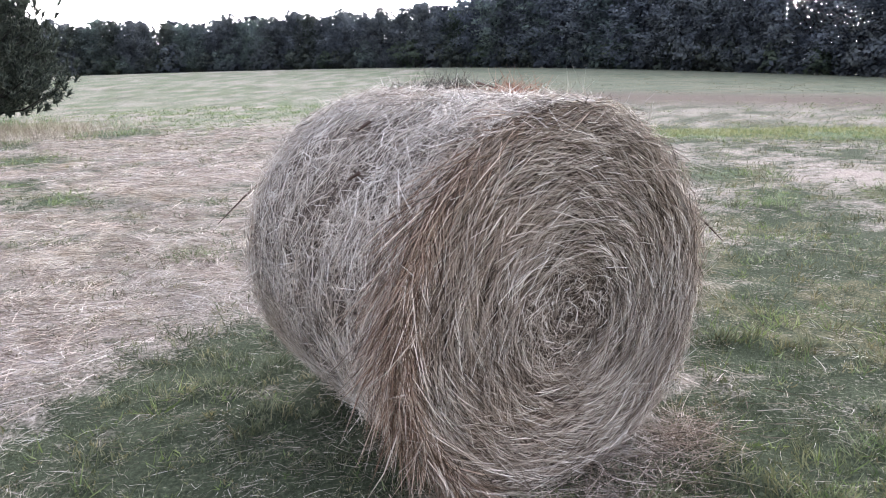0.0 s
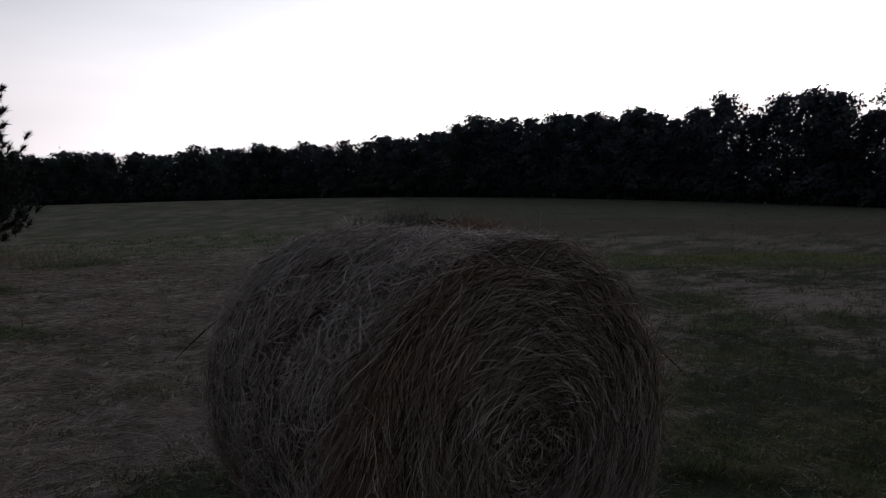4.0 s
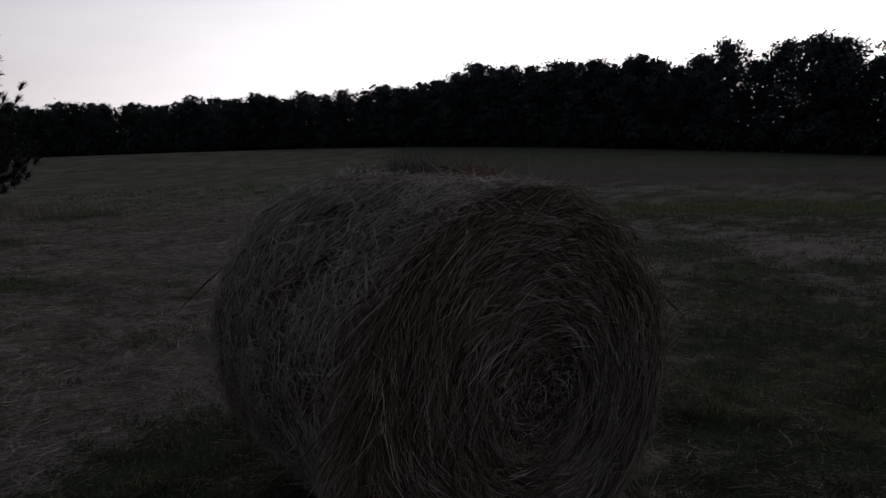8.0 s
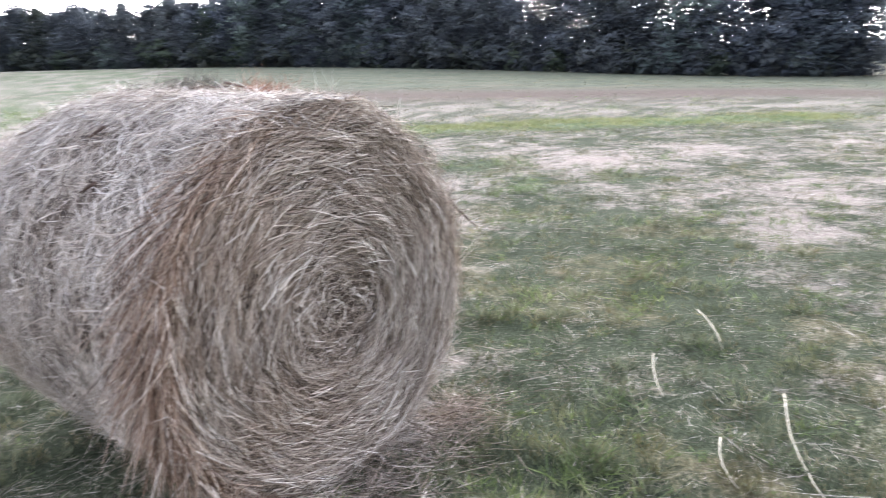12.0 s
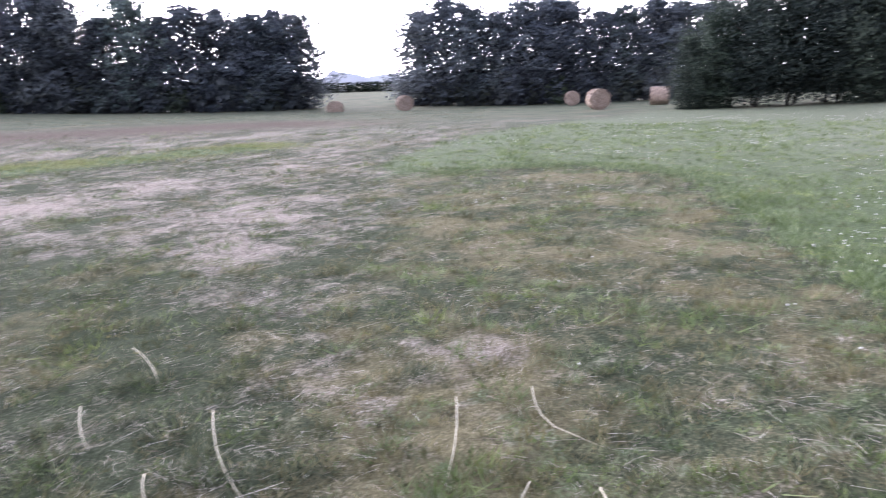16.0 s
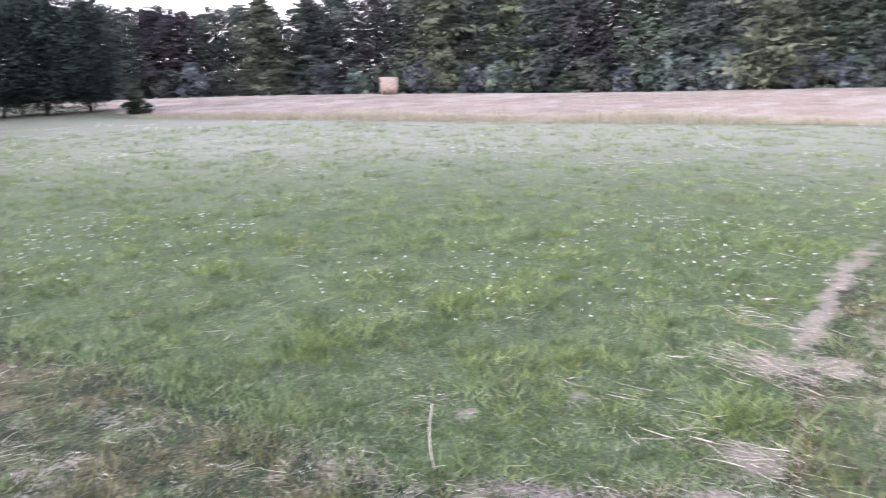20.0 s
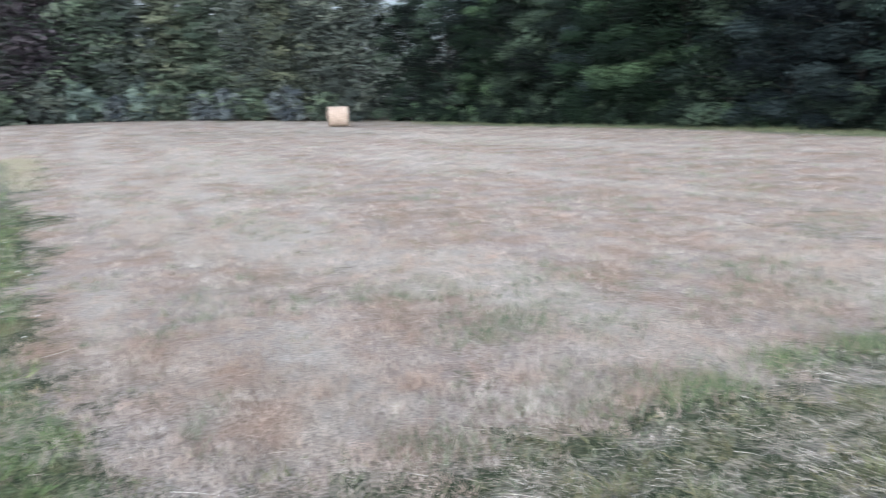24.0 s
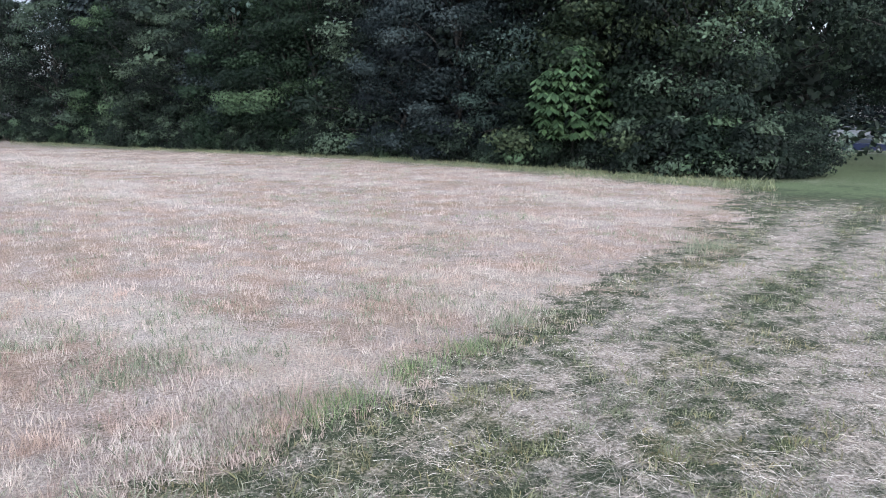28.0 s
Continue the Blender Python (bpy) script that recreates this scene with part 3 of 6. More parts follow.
    for cx, cy, s in GREENS_AND_SHADE:
        lush = np.maximum(lush, 0.6 * np.exp(-((x - cx) ** 2 + (y - cy) ** 2) / s**2) * (0.3 + 1.2 * w2))
    lush = np.maximum(lush, 0.45 * patch * soft(rough(x, y, 5.0, 55), 0.45, 0.62))
    lush = np.maximum(lush, 0.62 * margin * (0.4 + w2))
    lush = np.maximum(lush, 0.05 * shaded_green)
    # patchy yellow-green grass between about 12 and 120 degrees
    right_sector = soft(np.degrees(np.arctan2(x, y)), 12, 30) * soft(120 - np.degrees(np.arctan2(x, y)), 0, 20)
    lush = np.maximum(lush, right_sector * (1 - 0.85 * patch) * 0.28 * soft(rough(x, y, 2.2, 49), 0.42, 0.68))
    lush = np.maximum(lush, 0.75 * verge * (0.4 + w1))
    straw = straw * (1 - 0.7 * yellow)
    for cx, cy, s in GREENS_AND_SHADE:
        straw = straw * (1 - 0.85 * np.exp(-((x - cx) ** 2 + (y - cy) ** 2) / s**2))
    far = soft(r + 8 * (w1 - 0.5), 18, 40) * (1 - clover * 0.75) * (1 - stubble) * (1 - 0.7 * verge)
    straw, stubble = np.clip(straw, 0, 1), np.clip(stubble, 0, 1)
    return dict(pale=stubble * mown_rows(x, y), straw=straw * (1 - stubble), stubble=stubble, lush=np.clip(lush, 0, 1), soil=np.clip(soil, 0, 1), far=far, tilled=np.exp(-(along(x, y, [(4.0, 31.0), (8.5, 28.5), (14.0, 26.0), (24.0, 23.0)]) / (3.6 + 2.0 * w1)) ** 2), olive=np.clip(0.5 * patch * (0.6 + 0.4 * soft(rough(x, y, 3.0, 57), 0.4, 0.65) + 0.8 * (rough(x, y, 9.0, 58) - 0.5)) + 0.35 * margin + 0.45 * soft(rough(x, y, 1.4, 47), 0.5, 0.7) * (1 - clover) * (1 - shaded_green), 0, 1), bloom=clover * 0.75 * soft(r, 7, 20) * np.maximum(0.25 + 0.75 * soft(np.degrees(np.arctan2(x, y)), 78, 108), 0.4 * soft(r, 20, 32)))


def tussocks(x, y):
    r = np.hypot(x, y)
    return (0.035 * (rough(x, y, 2.0, 61) - 0.5) + 0.05 * (rough(x, y, 4.5, 63) - 0.5)) * (1 - soft(r, 10, 30))


def height(x, y):
    return lie(x, y) + tussocks(x, y)


def ground():
    spokes = 420
    radii = [0.25]
    while radii[-1] < 3500:
        radii.append(radii[-1] * (1.016 if radii[-1] < 16 else 1.045))
    radii = np.array(radii)
    a = np.linspace(0, 2 * np.pi, spokes, endpoint=False)
    x, y = (radii[:, None] * np.sin(a)).ravel(), (radii[:, None] * np.cos(a)).ravel()
    x, y = np.append(x, 0), np.append(y, 0)
    co = np.stack([x, y, height(x, y)], -1)
    n = len(radii)
    i, j = np.meshgrid(np.arange(n - 1), np.arange(spokes), indexing="ij")
    p, q = i * spokes + j, i * spokes + (j + 1) % spokes
    tri = np.concatenate([np.stack([p, p + spokes, q + spokes], -1).reshape(-1, 3), np.stack([p, q + spokes, q], -1).reshape(-1, 3)])
    k = np.arange(spokes)
    cap = np.stack([np.full(spokes, len(x) - 1), k, (k + 1) % spokes], -1)
    me = tri_mesh("ground", co, np.concatenate([tri, cap])[:, ::-1], True)
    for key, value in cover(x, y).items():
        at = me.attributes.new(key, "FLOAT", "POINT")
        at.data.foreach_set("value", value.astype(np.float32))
    me.materials.append(M_GROUND)
    tagged(new("ground", me), "gently rolling mown hay meadow with stubble and clover", "ground", kind="structure")


ground()


def at_polar(azimuth, r):
    a = radians(azimuth)
    return r * math.sin(a), r * math.cos(a)


def z_at(x, y):
    return float(lie(np.float64(x), np.float64(y)))


# ------------------------------------------------------------------ trees


def leaf_mesh(name, centres, sizes, rng, facing=None, slim=0.55):
    """Kite-shaped leaves, folded a little along the rib. facing: the way their upper sides look."""
    n = len(centres)
    if facing is None:
        facing = rng.normal(size=(n, 3)) * 0.7 + (0, 0, 1)
    up = unit(facing)
    d = unit(np.cross(up, rng.normal(size=(n, 3))) - (0, 0, 0.15))
    s = unit(np.cross(d, up))
    up = np.cross(s, d)
    L, W = sizes[:, None], sizes[:, None] * slim
    co = np.stack([centres - d * L * 0.5, centres + s * W * 0.5 + up * L * 0.06, centres + d * L * 0.5, centres - s * W * 0.5 + up * L * 0.06], 1)
    tri = np.arange(n)[:, None, None] * 4 + np.array([(0, 1, 2), (0, 2, 3)])[None]
    return tri_mesh(name, co, tri)


def crown_points(rng, H, R, low, boughs, per, shape, core=4, bough=(0.24, 0.46), flat=0.72):
    """Leaf places on the outsides of rounded boughs that make up an uneven crown, and each bough's tone."""
    k = np.arange(boughs)
    u = np.clip((k + rng.random(boughs)) / boughs, 0, 0.985)
    a = k * 2.39996 + rng.normal(size=boughs) * 0.5
    if shape == "cone":
        prof = (1 - u) ** 0.8 * 0.95 + 0.05
    elif shape == "column":
        prof = np.minimum(1, (1 - u) * 2.6 + 0.06) ** 0.7
    else:
        prof = np.sin(np.pi * np.clip(0.2 + 0.78 * u, 0, 1)) ** 0.65
    size = R * rng.uniform(*bough, boughs) * (0.5 + 0.5 * prof)
    rad = np.maximum(R * prof * np.sqrt(rng.uniform(0.15, 1.1, boughs)) - size * 0.6, 0)
    c = np.stack([rad * np.cos(a), rad * np.sin(a), low + (H - low) * u], -1)
    c[:, 2] = np.maximum(c[:, 2], low + size * 0.45)
    v = rng.normal(size=(boughs, per, 3)) + np.stack([np.cos(a) * 0.5, np.sin(a) * 0.5, np.full(boughs, 0.3)], -1)[:, None]
    shell = rng.uniform(0.35, 1.0, (boughs, per, 1)) ** 0.5
    twigs = 1 + 0.35 * np.sin(v[..., :1] * 7 + k[:, None, None]) * np.sin(v[..., 2:] * 6)
    pts = c[:, None] + unit(v) * size[:, None, None] * shell * twigs * (1.15, 1.15, flat)
    far_out = 1 + 0.45 * np.minimum(rng.exponential(size=(boughs, per, 1)), 1.1) * (rng.random((boughs, per, 1)) < 0.14)
    pts = c[:, None] + (pts - c[:, None]) * far_out
    tone = np.repeat(rng.random(boughs), per)
    facing = (unit(v) * 0.75 + (0, 0, 0.45) + rng.normal(size=v.shape) * 0.42).reshape(-1, 3)
    pts = pts.reshape(-1, 3)
    inner = len(pts) // core
    h = rng.random(inner)
    order_ = np.argsort(u)
    r_in = R * 0.8 * np.interp(h, u[order_], prof[order_]) * np.sqrt(rng.random(inner))
    b = rng.random(inner) * 6.283
    pts = np.concatenate([pts, np.stack([r_in * np.cos(b), r_in * np.sin(b), low + (H * 0.97 - low) * h], -1)])
    facing = np.concatenate([facing, np.stack([np.cos(b), np.sin(b), np.full(inner, 0.6)], -1) + rng.normal(size=(inner, 3)) * 0.5])
    # inner leaves get low tones: the crown's inside is coloured as if shaded
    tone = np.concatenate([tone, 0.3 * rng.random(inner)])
    pts[:, 2] = np.maximum(pts[:, 2], 0.04 + low * 0.6 * rng.random(len(pts)))
    return c, pts, facing, tone


def spray_points(rng, H, R, low, branches, per, shape, rise=0.3, clump=(0.12, 0.24), flat=0.45, inner=0.25, spires=4):
    """Leaf places in layered sprays along rising branches, thinning out to a ragged edge and a few leading shoots, and their tones."""
    k = np.arange(branches)
    u = (k + rng.random(branches)) / branches
    a = k * 2.39996 + rng.normal(size=branches) * 0.4
    if shape == "cone":
        prof = (1 - u) ** 0.75 * 0.95 + 0.05
    elif shape == "column":
        prof = np.minimum(1, (1 - u) * 2.4 + 0.10) ** 0.7 * np.minimum(1, 0.75 + u * 1.5)
    else:
        prof = np.sin(np.pi * np.clip(0.25 + 0.74 * u, 0, 1)) ** 0.6
    reach = R * prof * rng.uniform(0.55, 1.12, branches)
    z0 = low + (H - low) * u - rise * reach * 0.6
    t = np.array([0.42, 0.72, 1.0])[None] + rng.normal(size=(branches, 3)) * 0.07
    side = rng.normal(size=(branches, 3)) * 0.14 * reach[:, None]
    c = np.stack([np.cos(a)[:, None] * reach[:, None] * t - np.sin(a)[:, None] * side, np.sin(a)[:, None] * reach[:, None] * t + np.cos(a)[:, None] * side,
                  z0[:, None] + rise * reach[:, None] * t * (0.6 + 0.6 * t)], -1)
    size = R * rng.uniform(*clump, (branches, 3)) * (1.25 - 0.45 * t) * (0.45 + 0.55 * prof[:, None])
    off = rng.normal(size=(branches, 3, per, 3)) * size[..., None, None] * (0.75, 0.75, flat * 0.75)
    pts = (c[:, :, None] + off).reshape(-1, 3)
    # tones rise towards the tips, which colours them as if lit
    tone = np.clip(0.7 * rng.random((branches, 1, 1)) + 0.3 * t[..., None] * rng.random((branches, 3, 1)) + 0 * off[..., 0], 0, 1).reshape(-1)
    out = np.stack([np.cos(a), np.sin(a), np.full(branches, 0.9)], -1)
    facing = (out[:, None, None] + rng.normal(size=off.shape) * 0.75).reshape(-1, 3)
    m = int(len(pts) * inner)
    h = rng.random(m) ** 1.25
    b, r_in = rng.random(m) * 6.283, R * 0.62 * np.interp(h, u, prof) * np.sqrt(rng.random(m))
    more = [np.stack([r_in * np.cos(b), r_in * np.sin(b), low + (H * 0.93 - low) * h], -1)]
    n = 26 * spires
    j = np.repeat(np.arange(spires), 26)
    q, up = rng.normal(size=(spires, 2)) * R * 0.25, rng.random(n)
    tall = rng.uniform(0.05, 0.13, spires)[j] * H
    more.append(np.stack([q[j, 0] * (1 + 0.2 * up) + rng.normal(size=n) * 0.10 * (1.3 - up), q[j, 1] * (1 + 0.2 * up) + rng.normal(size=n) * 0.10 * (1.3 - up), H * 0.93 + tall * up - np.hypot(*q.T)[j] * 0.5], -1))
    pts = np.concatenate([pts, *more])
    facing = np.concatenate([facing, rng.normal(size=(m + n, 3)) + (0, 0, 0.3)])
    # leaves inside get low tones, which puts the crown's shade into colour
    tone = np.concatenate([tone, 0.35 * rng.random(m), 0.5 * rng.random(n)])
    pts[:, 2] = np.maximum(pts[:, 2], 0.05 + low * 0.5 * rng.random(len(pts)))
    return c[:, 1], pts, facing, tone


def tree(name, label, seed, H, R, low, boughs, per, leaf, material, shape="round", slim=0.55, category="tree", core=4, bough=(0.24, 0.46), flat=0.72, sprays=None):
    rng = np.random.default_rng(seed)
    ob = thing(name, label, category)
    if sprays is None:
        c, pts, facing, tone = crown_points(rng, H, R, low, boughs, per, shape, core, bough, flat)
    else:
        c, pts, facing, tone = spray_points(rng, H, R, low, boughs, per, shape, **sprays)
    pieces = []
    top = 0.92 * H
    pts_t = [(0.06 * R * math.sin(k * 1.7 + seed), 0.06 * R * math.cos(k * 2.1 + seed), top * k / 6) for k in range(7)]
    pieces.append(tube(pts_t, [0.014 * H * (1 - 0.9 * k / 6) for k in range(7)], 8))
    for q in c[:: max(1, len(c) // 18)]:
        b0 = (0, 0, min(max(0.12 * H, q[2] * 0.62), top * 0.95))
        midp = (q[0] * 0.5, q[1] * 0.5, (b0[2] + q[2]) * 0.5 + 0.03 * H)
        pieces.append(tube([b0, midp, tuple(q)], [0.006 * H, 0.004 * H, 0.0015 * H], 5))
    part("trunk", joined(pieces), M_BARK, ob)
    me = leaf_mesh("crown", pts, leaf * rng.uniform(0.55, 1.45, len(pts)), rng, facing, slim)
    me.attributes.new("tone", "FLOAT", "POINT").data.foreach_set("value", np.repeat(tone, 4).astype(np.float32))
    part("crown", me, material, ob)
    return ob


def place(ob, x, y, turn=0.0, size=1.0, lift=0.0, wide=None):
    m = pose(x, y, z_at(x, y) + lift, 0, 0, turn) @ Matrix.Diagonal(((wide or size), (wide or size), size, 1))
    c = copy_thing(ob, m)
    c.matrix_basis = m
    return c


def polar_line(stops, spacing, seed, jitter=0.35):
    """Places along a line of (azimuth, distance), with the share of the way."""
    p = [Vector((*at_polar(a, r), 0)) for a, r in stops]
    rng = random.Random(seed)
    out, rest = [], 0.0
    total = sum((b - a).length for a, b in zip(p, p[1:]))
    gone = 0.0
    for a, b in zip(p, p[1:]):
        L = (b - a).length
        s = rest
        while s < L:
            q = a.lerp(b, s / L)
            out.append((q.x + rng.uniform(-1, 1) * jitter, q.y + rng.uniform(-1, 1) * jitter, (gone + s) / total))
            s += spacing * rng.uniform(0.8, 1.2)
        rest, gone = s - L, gone + L
    return out


def retire(*obs):
    """Takes away the patterns from which copies were made."""
    for ob in obs:
        for o in (*ob.children_recursive, ob):
            bpy.data.objects.remove(o)


FAR_LABEL = "dense dark green woodland-edge tree leafed to the ground"
LEAFY = dict(rise=0.5, clump=(0.14, 0.30), flat=0.85, inner=0.6, spires=3)
OPEN = dict(rise=0.55, clump=(0.12, 0.26), flat=0.8, inner=0.45, spires=10)
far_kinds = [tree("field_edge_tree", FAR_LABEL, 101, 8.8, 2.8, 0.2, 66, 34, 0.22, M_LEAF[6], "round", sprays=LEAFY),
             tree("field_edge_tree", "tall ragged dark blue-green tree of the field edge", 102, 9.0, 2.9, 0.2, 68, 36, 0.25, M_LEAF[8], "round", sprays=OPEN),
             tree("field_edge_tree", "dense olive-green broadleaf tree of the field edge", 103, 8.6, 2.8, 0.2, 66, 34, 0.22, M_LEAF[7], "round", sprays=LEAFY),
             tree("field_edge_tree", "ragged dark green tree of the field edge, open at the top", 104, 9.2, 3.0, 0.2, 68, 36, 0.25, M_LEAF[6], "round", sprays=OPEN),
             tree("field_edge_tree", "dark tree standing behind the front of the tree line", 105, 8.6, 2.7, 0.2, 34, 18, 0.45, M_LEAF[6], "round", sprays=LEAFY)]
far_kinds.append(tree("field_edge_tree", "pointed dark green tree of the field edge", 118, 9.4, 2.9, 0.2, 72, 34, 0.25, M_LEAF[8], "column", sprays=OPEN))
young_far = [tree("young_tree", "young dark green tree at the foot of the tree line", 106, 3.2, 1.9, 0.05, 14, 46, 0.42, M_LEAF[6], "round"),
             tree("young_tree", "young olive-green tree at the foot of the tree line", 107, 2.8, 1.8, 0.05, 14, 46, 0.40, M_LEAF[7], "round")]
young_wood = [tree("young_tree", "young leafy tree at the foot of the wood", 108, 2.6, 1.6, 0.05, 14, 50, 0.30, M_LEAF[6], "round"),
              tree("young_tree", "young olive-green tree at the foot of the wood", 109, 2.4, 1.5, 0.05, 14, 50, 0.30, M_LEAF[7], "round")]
FAR_HEIGHT = [(0.0, 7.6), (0.2, 7.5), (0.45, 7.3), (0.56, 7.8), (0.6, 8.9), (0.72, 8.6), (0.86, 9.0), (1.0, 8.8)]


def far_height(s):
    return float(np.interp(s, [a for a, _ in FAR_HEIGHT], [b for _, b in FAR_HEIGHT]))


rnd = random.Random(7)
LINE_ONE = [(-38, 124), (-27, 120), (-15, 110), (-2, 96), (11, 86), (24, 76), (33, 72), (41, 73), (48.0, 77)]
for back_row in (0, 1):
    stops = [(a, r + 3.2 * back_row) for a, r in LINE_ONE]
    if back_row:
        stops[-1] = (46.5, 80)
    for x, y, s in polar_line(stops, 2.6, 11 + back_row):
        if back_row and s > 0.72 and rnd.random() < 0.45:
            continue
        k = far_kinds[4 if back_row else rnd.choice([0, 0, 2, 0])]
        h = far_height(s) * (rnd.uniform(0.88, 1.08) if s < 0.5 else rnd.uniform(0.87, 1.10)) / 8.9
        if s > 0.5 and not back_row:
            k = far_kinds[rnd.choice([1, 5, 3, 3, 2] if s < 0.62 else [1, 5, 3, 3, 1])]
        tagged(place(k, x, y, rnd.uniform(0, 360), h, wide=h * rnd.uniform(1.15, 1.55)), group="tree line at the far edge of the field")
for x, y, s in polar_line([(57.0, 82), (60, 80), (66, 80), (73, 82), (80, 84)], 2.7, 21):
    k = far_kinds[rnd.choice([1, 1, 3, 3, 5])]
    h = 9.8 * rnd.uniform(0.90, 1.08) / 8.9
    tagged(place(k, x, y, rnd.uniform(0, 360), h, wide=h * rnd.uniform(1.2, 1.5)), group="tree line behind the round bales")
for stops, gap, grp in [([(a, r - 1.5) for a, r in LINE_ONE], 2.2, "tree line at the far edge of the field"), ([(56.8, 80.5), (60, 78.5), (66, 78.5), (73, 80.5), (80, 82)], 2.4, "tree line behind the round bales")]:
    for x, y, s in polar_line(stops, gap, 23):
        tagged(place(rnd.choice(young_far), x, y, rnd.uniform(0, 360), rnd.uniform(0.75, 1.25)), group=grp)
LAYERED = dict(rise=-0.05, clump=(0.12, 0.24), flat=0.5, inner=0.45, spires=2)
FEATHERY = dict(rise=0.45, clump=(0.12, 0.26), flat=0.8, inner=0.45, spires=3)
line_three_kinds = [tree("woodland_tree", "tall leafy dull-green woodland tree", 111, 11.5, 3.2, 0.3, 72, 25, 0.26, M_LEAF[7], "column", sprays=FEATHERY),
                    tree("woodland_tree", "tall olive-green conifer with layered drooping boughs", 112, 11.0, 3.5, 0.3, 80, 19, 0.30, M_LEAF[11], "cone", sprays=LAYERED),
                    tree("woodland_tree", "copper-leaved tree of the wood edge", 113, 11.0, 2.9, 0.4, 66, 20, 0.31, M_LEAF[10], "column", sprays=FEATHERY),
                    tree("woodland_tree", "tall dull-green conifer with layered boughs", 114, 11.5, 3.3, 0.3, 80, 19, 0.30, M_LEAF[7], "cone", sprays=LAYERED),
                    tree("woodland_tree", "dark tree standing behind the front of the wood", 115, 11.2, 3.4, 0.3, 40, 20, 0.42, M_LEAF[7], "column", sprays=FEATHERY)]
WOOD = [(97, 80), (112, 74), (133, 68), (150, 64), (167, 64), (183, 62)]
WOOD_HEIGHT = [(97, 8.0), (108, 8.4), (113, 9.3), (116.5, 9.6), (119, 12.2), (133, 12.6), (183, 13.2)]
for back_row in (0, 1):
    for x, y, s in polar_line([(a, r + 4 * back_row) for a, r in WOOD], 3.1 + 1.2 * back_row, 31 + back_row):
        az_w = math.degrees(math.atan2(x, y)) % 360
        k = line_three_kinds[4 if back_row else rnd.choice([0, 0, 2, 3] if az_w < 117 else [0, 0, 1, 2, 3, 3])]
        h = float(np.interp(az_w, *zip(*WOOD_HEIGHT))) * rnd.uniform(0.90, 1.06) / 11.2
        tagged(place(k, x, y, rnd.uniform(0, 360), h, wide=h * rnd.uniform(1.0, 1.25) * (1.6 if az_w < 116 else 1.1)), group="wood beyond the stubble field")
for azim, r, h, w in ((110.0, 71.5, 0.90, 1.05), (147.8, 60.5, 1.22, 1.28), (123.5, 68.0, 1.18, 1.05)):
    tagged(place(line_three_kinds[1], *at_polar(azim, r), rnd.uniform(0, 360), h, wide=w), "broad pale olive conifer at the edge of the wood", group="wood beyond the stubble field")

for x, y, s in polar_line([(100, 76.5), (112, 71), (133, 65), (150, 61), (167, 61), (183, 59.5)], 2.4, 37):
    tagged(place(rnd.choice(young_wood), x, y, rnd.uniform(0, 360), rnd.uniform(0.7, 1.3)), group="wood beyond the stubble field")

# the clump of trees in the meadow, open below the crowns
WILLOWY = dict(rise=0.85, clump=(0.12, 0.25), flat=0.9, inner=0.6, spires=9)
clump_kinds = [tree("meadow_tree", "dark bushy tree with stems bare below its crown", 121, 7.2, 2.8, 0.75, 84, 24, 0.19, M_LEAF[13], "round", sprays=WILLOWY),
               tree("meadow_tree", "grey-green feathery bushy tree leafed to the ground", 122, 7.0, 2.6, 0.05, 88, 26, 0.18, M_LEAF[12], "round", sprays=WILLOWY)]
clump_line = polar_line([(77.0, 46), (84, 46), (91, 46.5), (99.3, 47)], 1.9, 41)
for n_, (x, y, s) in enumerate(clump_line):
    k = clump_kinds[1 if n_ in (0, 1, 5) else 0]
    h = rnd.uniform(0.80, 1.02) * (0.66 if n_ == 0 else 0.85 if n_ == 1 else 0.92 if n_ == len(clump_line) - 1 else 1.0)
    tagged(place(k, x, y, rnd.uniform(0, 360), h), group="clump of trees in the meadow")
for n_, (x, y, s) in enumerate(polar_line([(79.5, 48.6), (88, 49), (98.5, 49.5)], 2.0, 43)):
    tagged(place(clump_kinds[0], x, y, rnd.uniform(0, 360), rnd.uniform(0.84, 1.0)), group="clump of trees in the meadow")
small_bush = tree("bush", "small round green bush at the stubble edge", 125, 1.25, 0.75, 0.05, 16, 110, 0.13, M_LEAF[1], "round", category="bush")
place(small_bush, *at_polar(101.3, 42), size=0.72, wide=1.1)

# the near hedge wood
SPRAY = dict(core=5, bough=(0.17, 0.34), flat=0.5)
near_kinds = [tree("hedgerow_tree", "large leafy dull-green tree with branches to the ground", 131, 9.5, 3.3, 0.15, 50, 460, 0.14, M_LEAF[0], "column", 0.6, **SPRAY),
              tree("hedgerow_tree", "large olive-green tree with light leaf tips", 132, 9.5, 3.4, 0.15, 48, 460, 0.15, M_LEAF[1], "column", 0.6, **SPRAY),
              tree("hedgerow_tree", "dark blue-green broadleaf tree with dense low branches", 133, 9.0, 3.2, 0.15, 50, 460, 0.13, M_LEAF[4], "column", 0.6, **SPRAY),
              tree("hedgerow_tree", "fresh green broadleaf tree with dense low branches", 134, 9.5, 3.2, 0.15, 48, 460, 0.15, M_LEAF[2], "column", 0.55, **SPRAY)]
HEDGE = [(184, 62), (190, 58.5), (198, 50), (207, 40.5), (216, 34), (225, 29), (233, 26.4), (239.2, 25.4)]
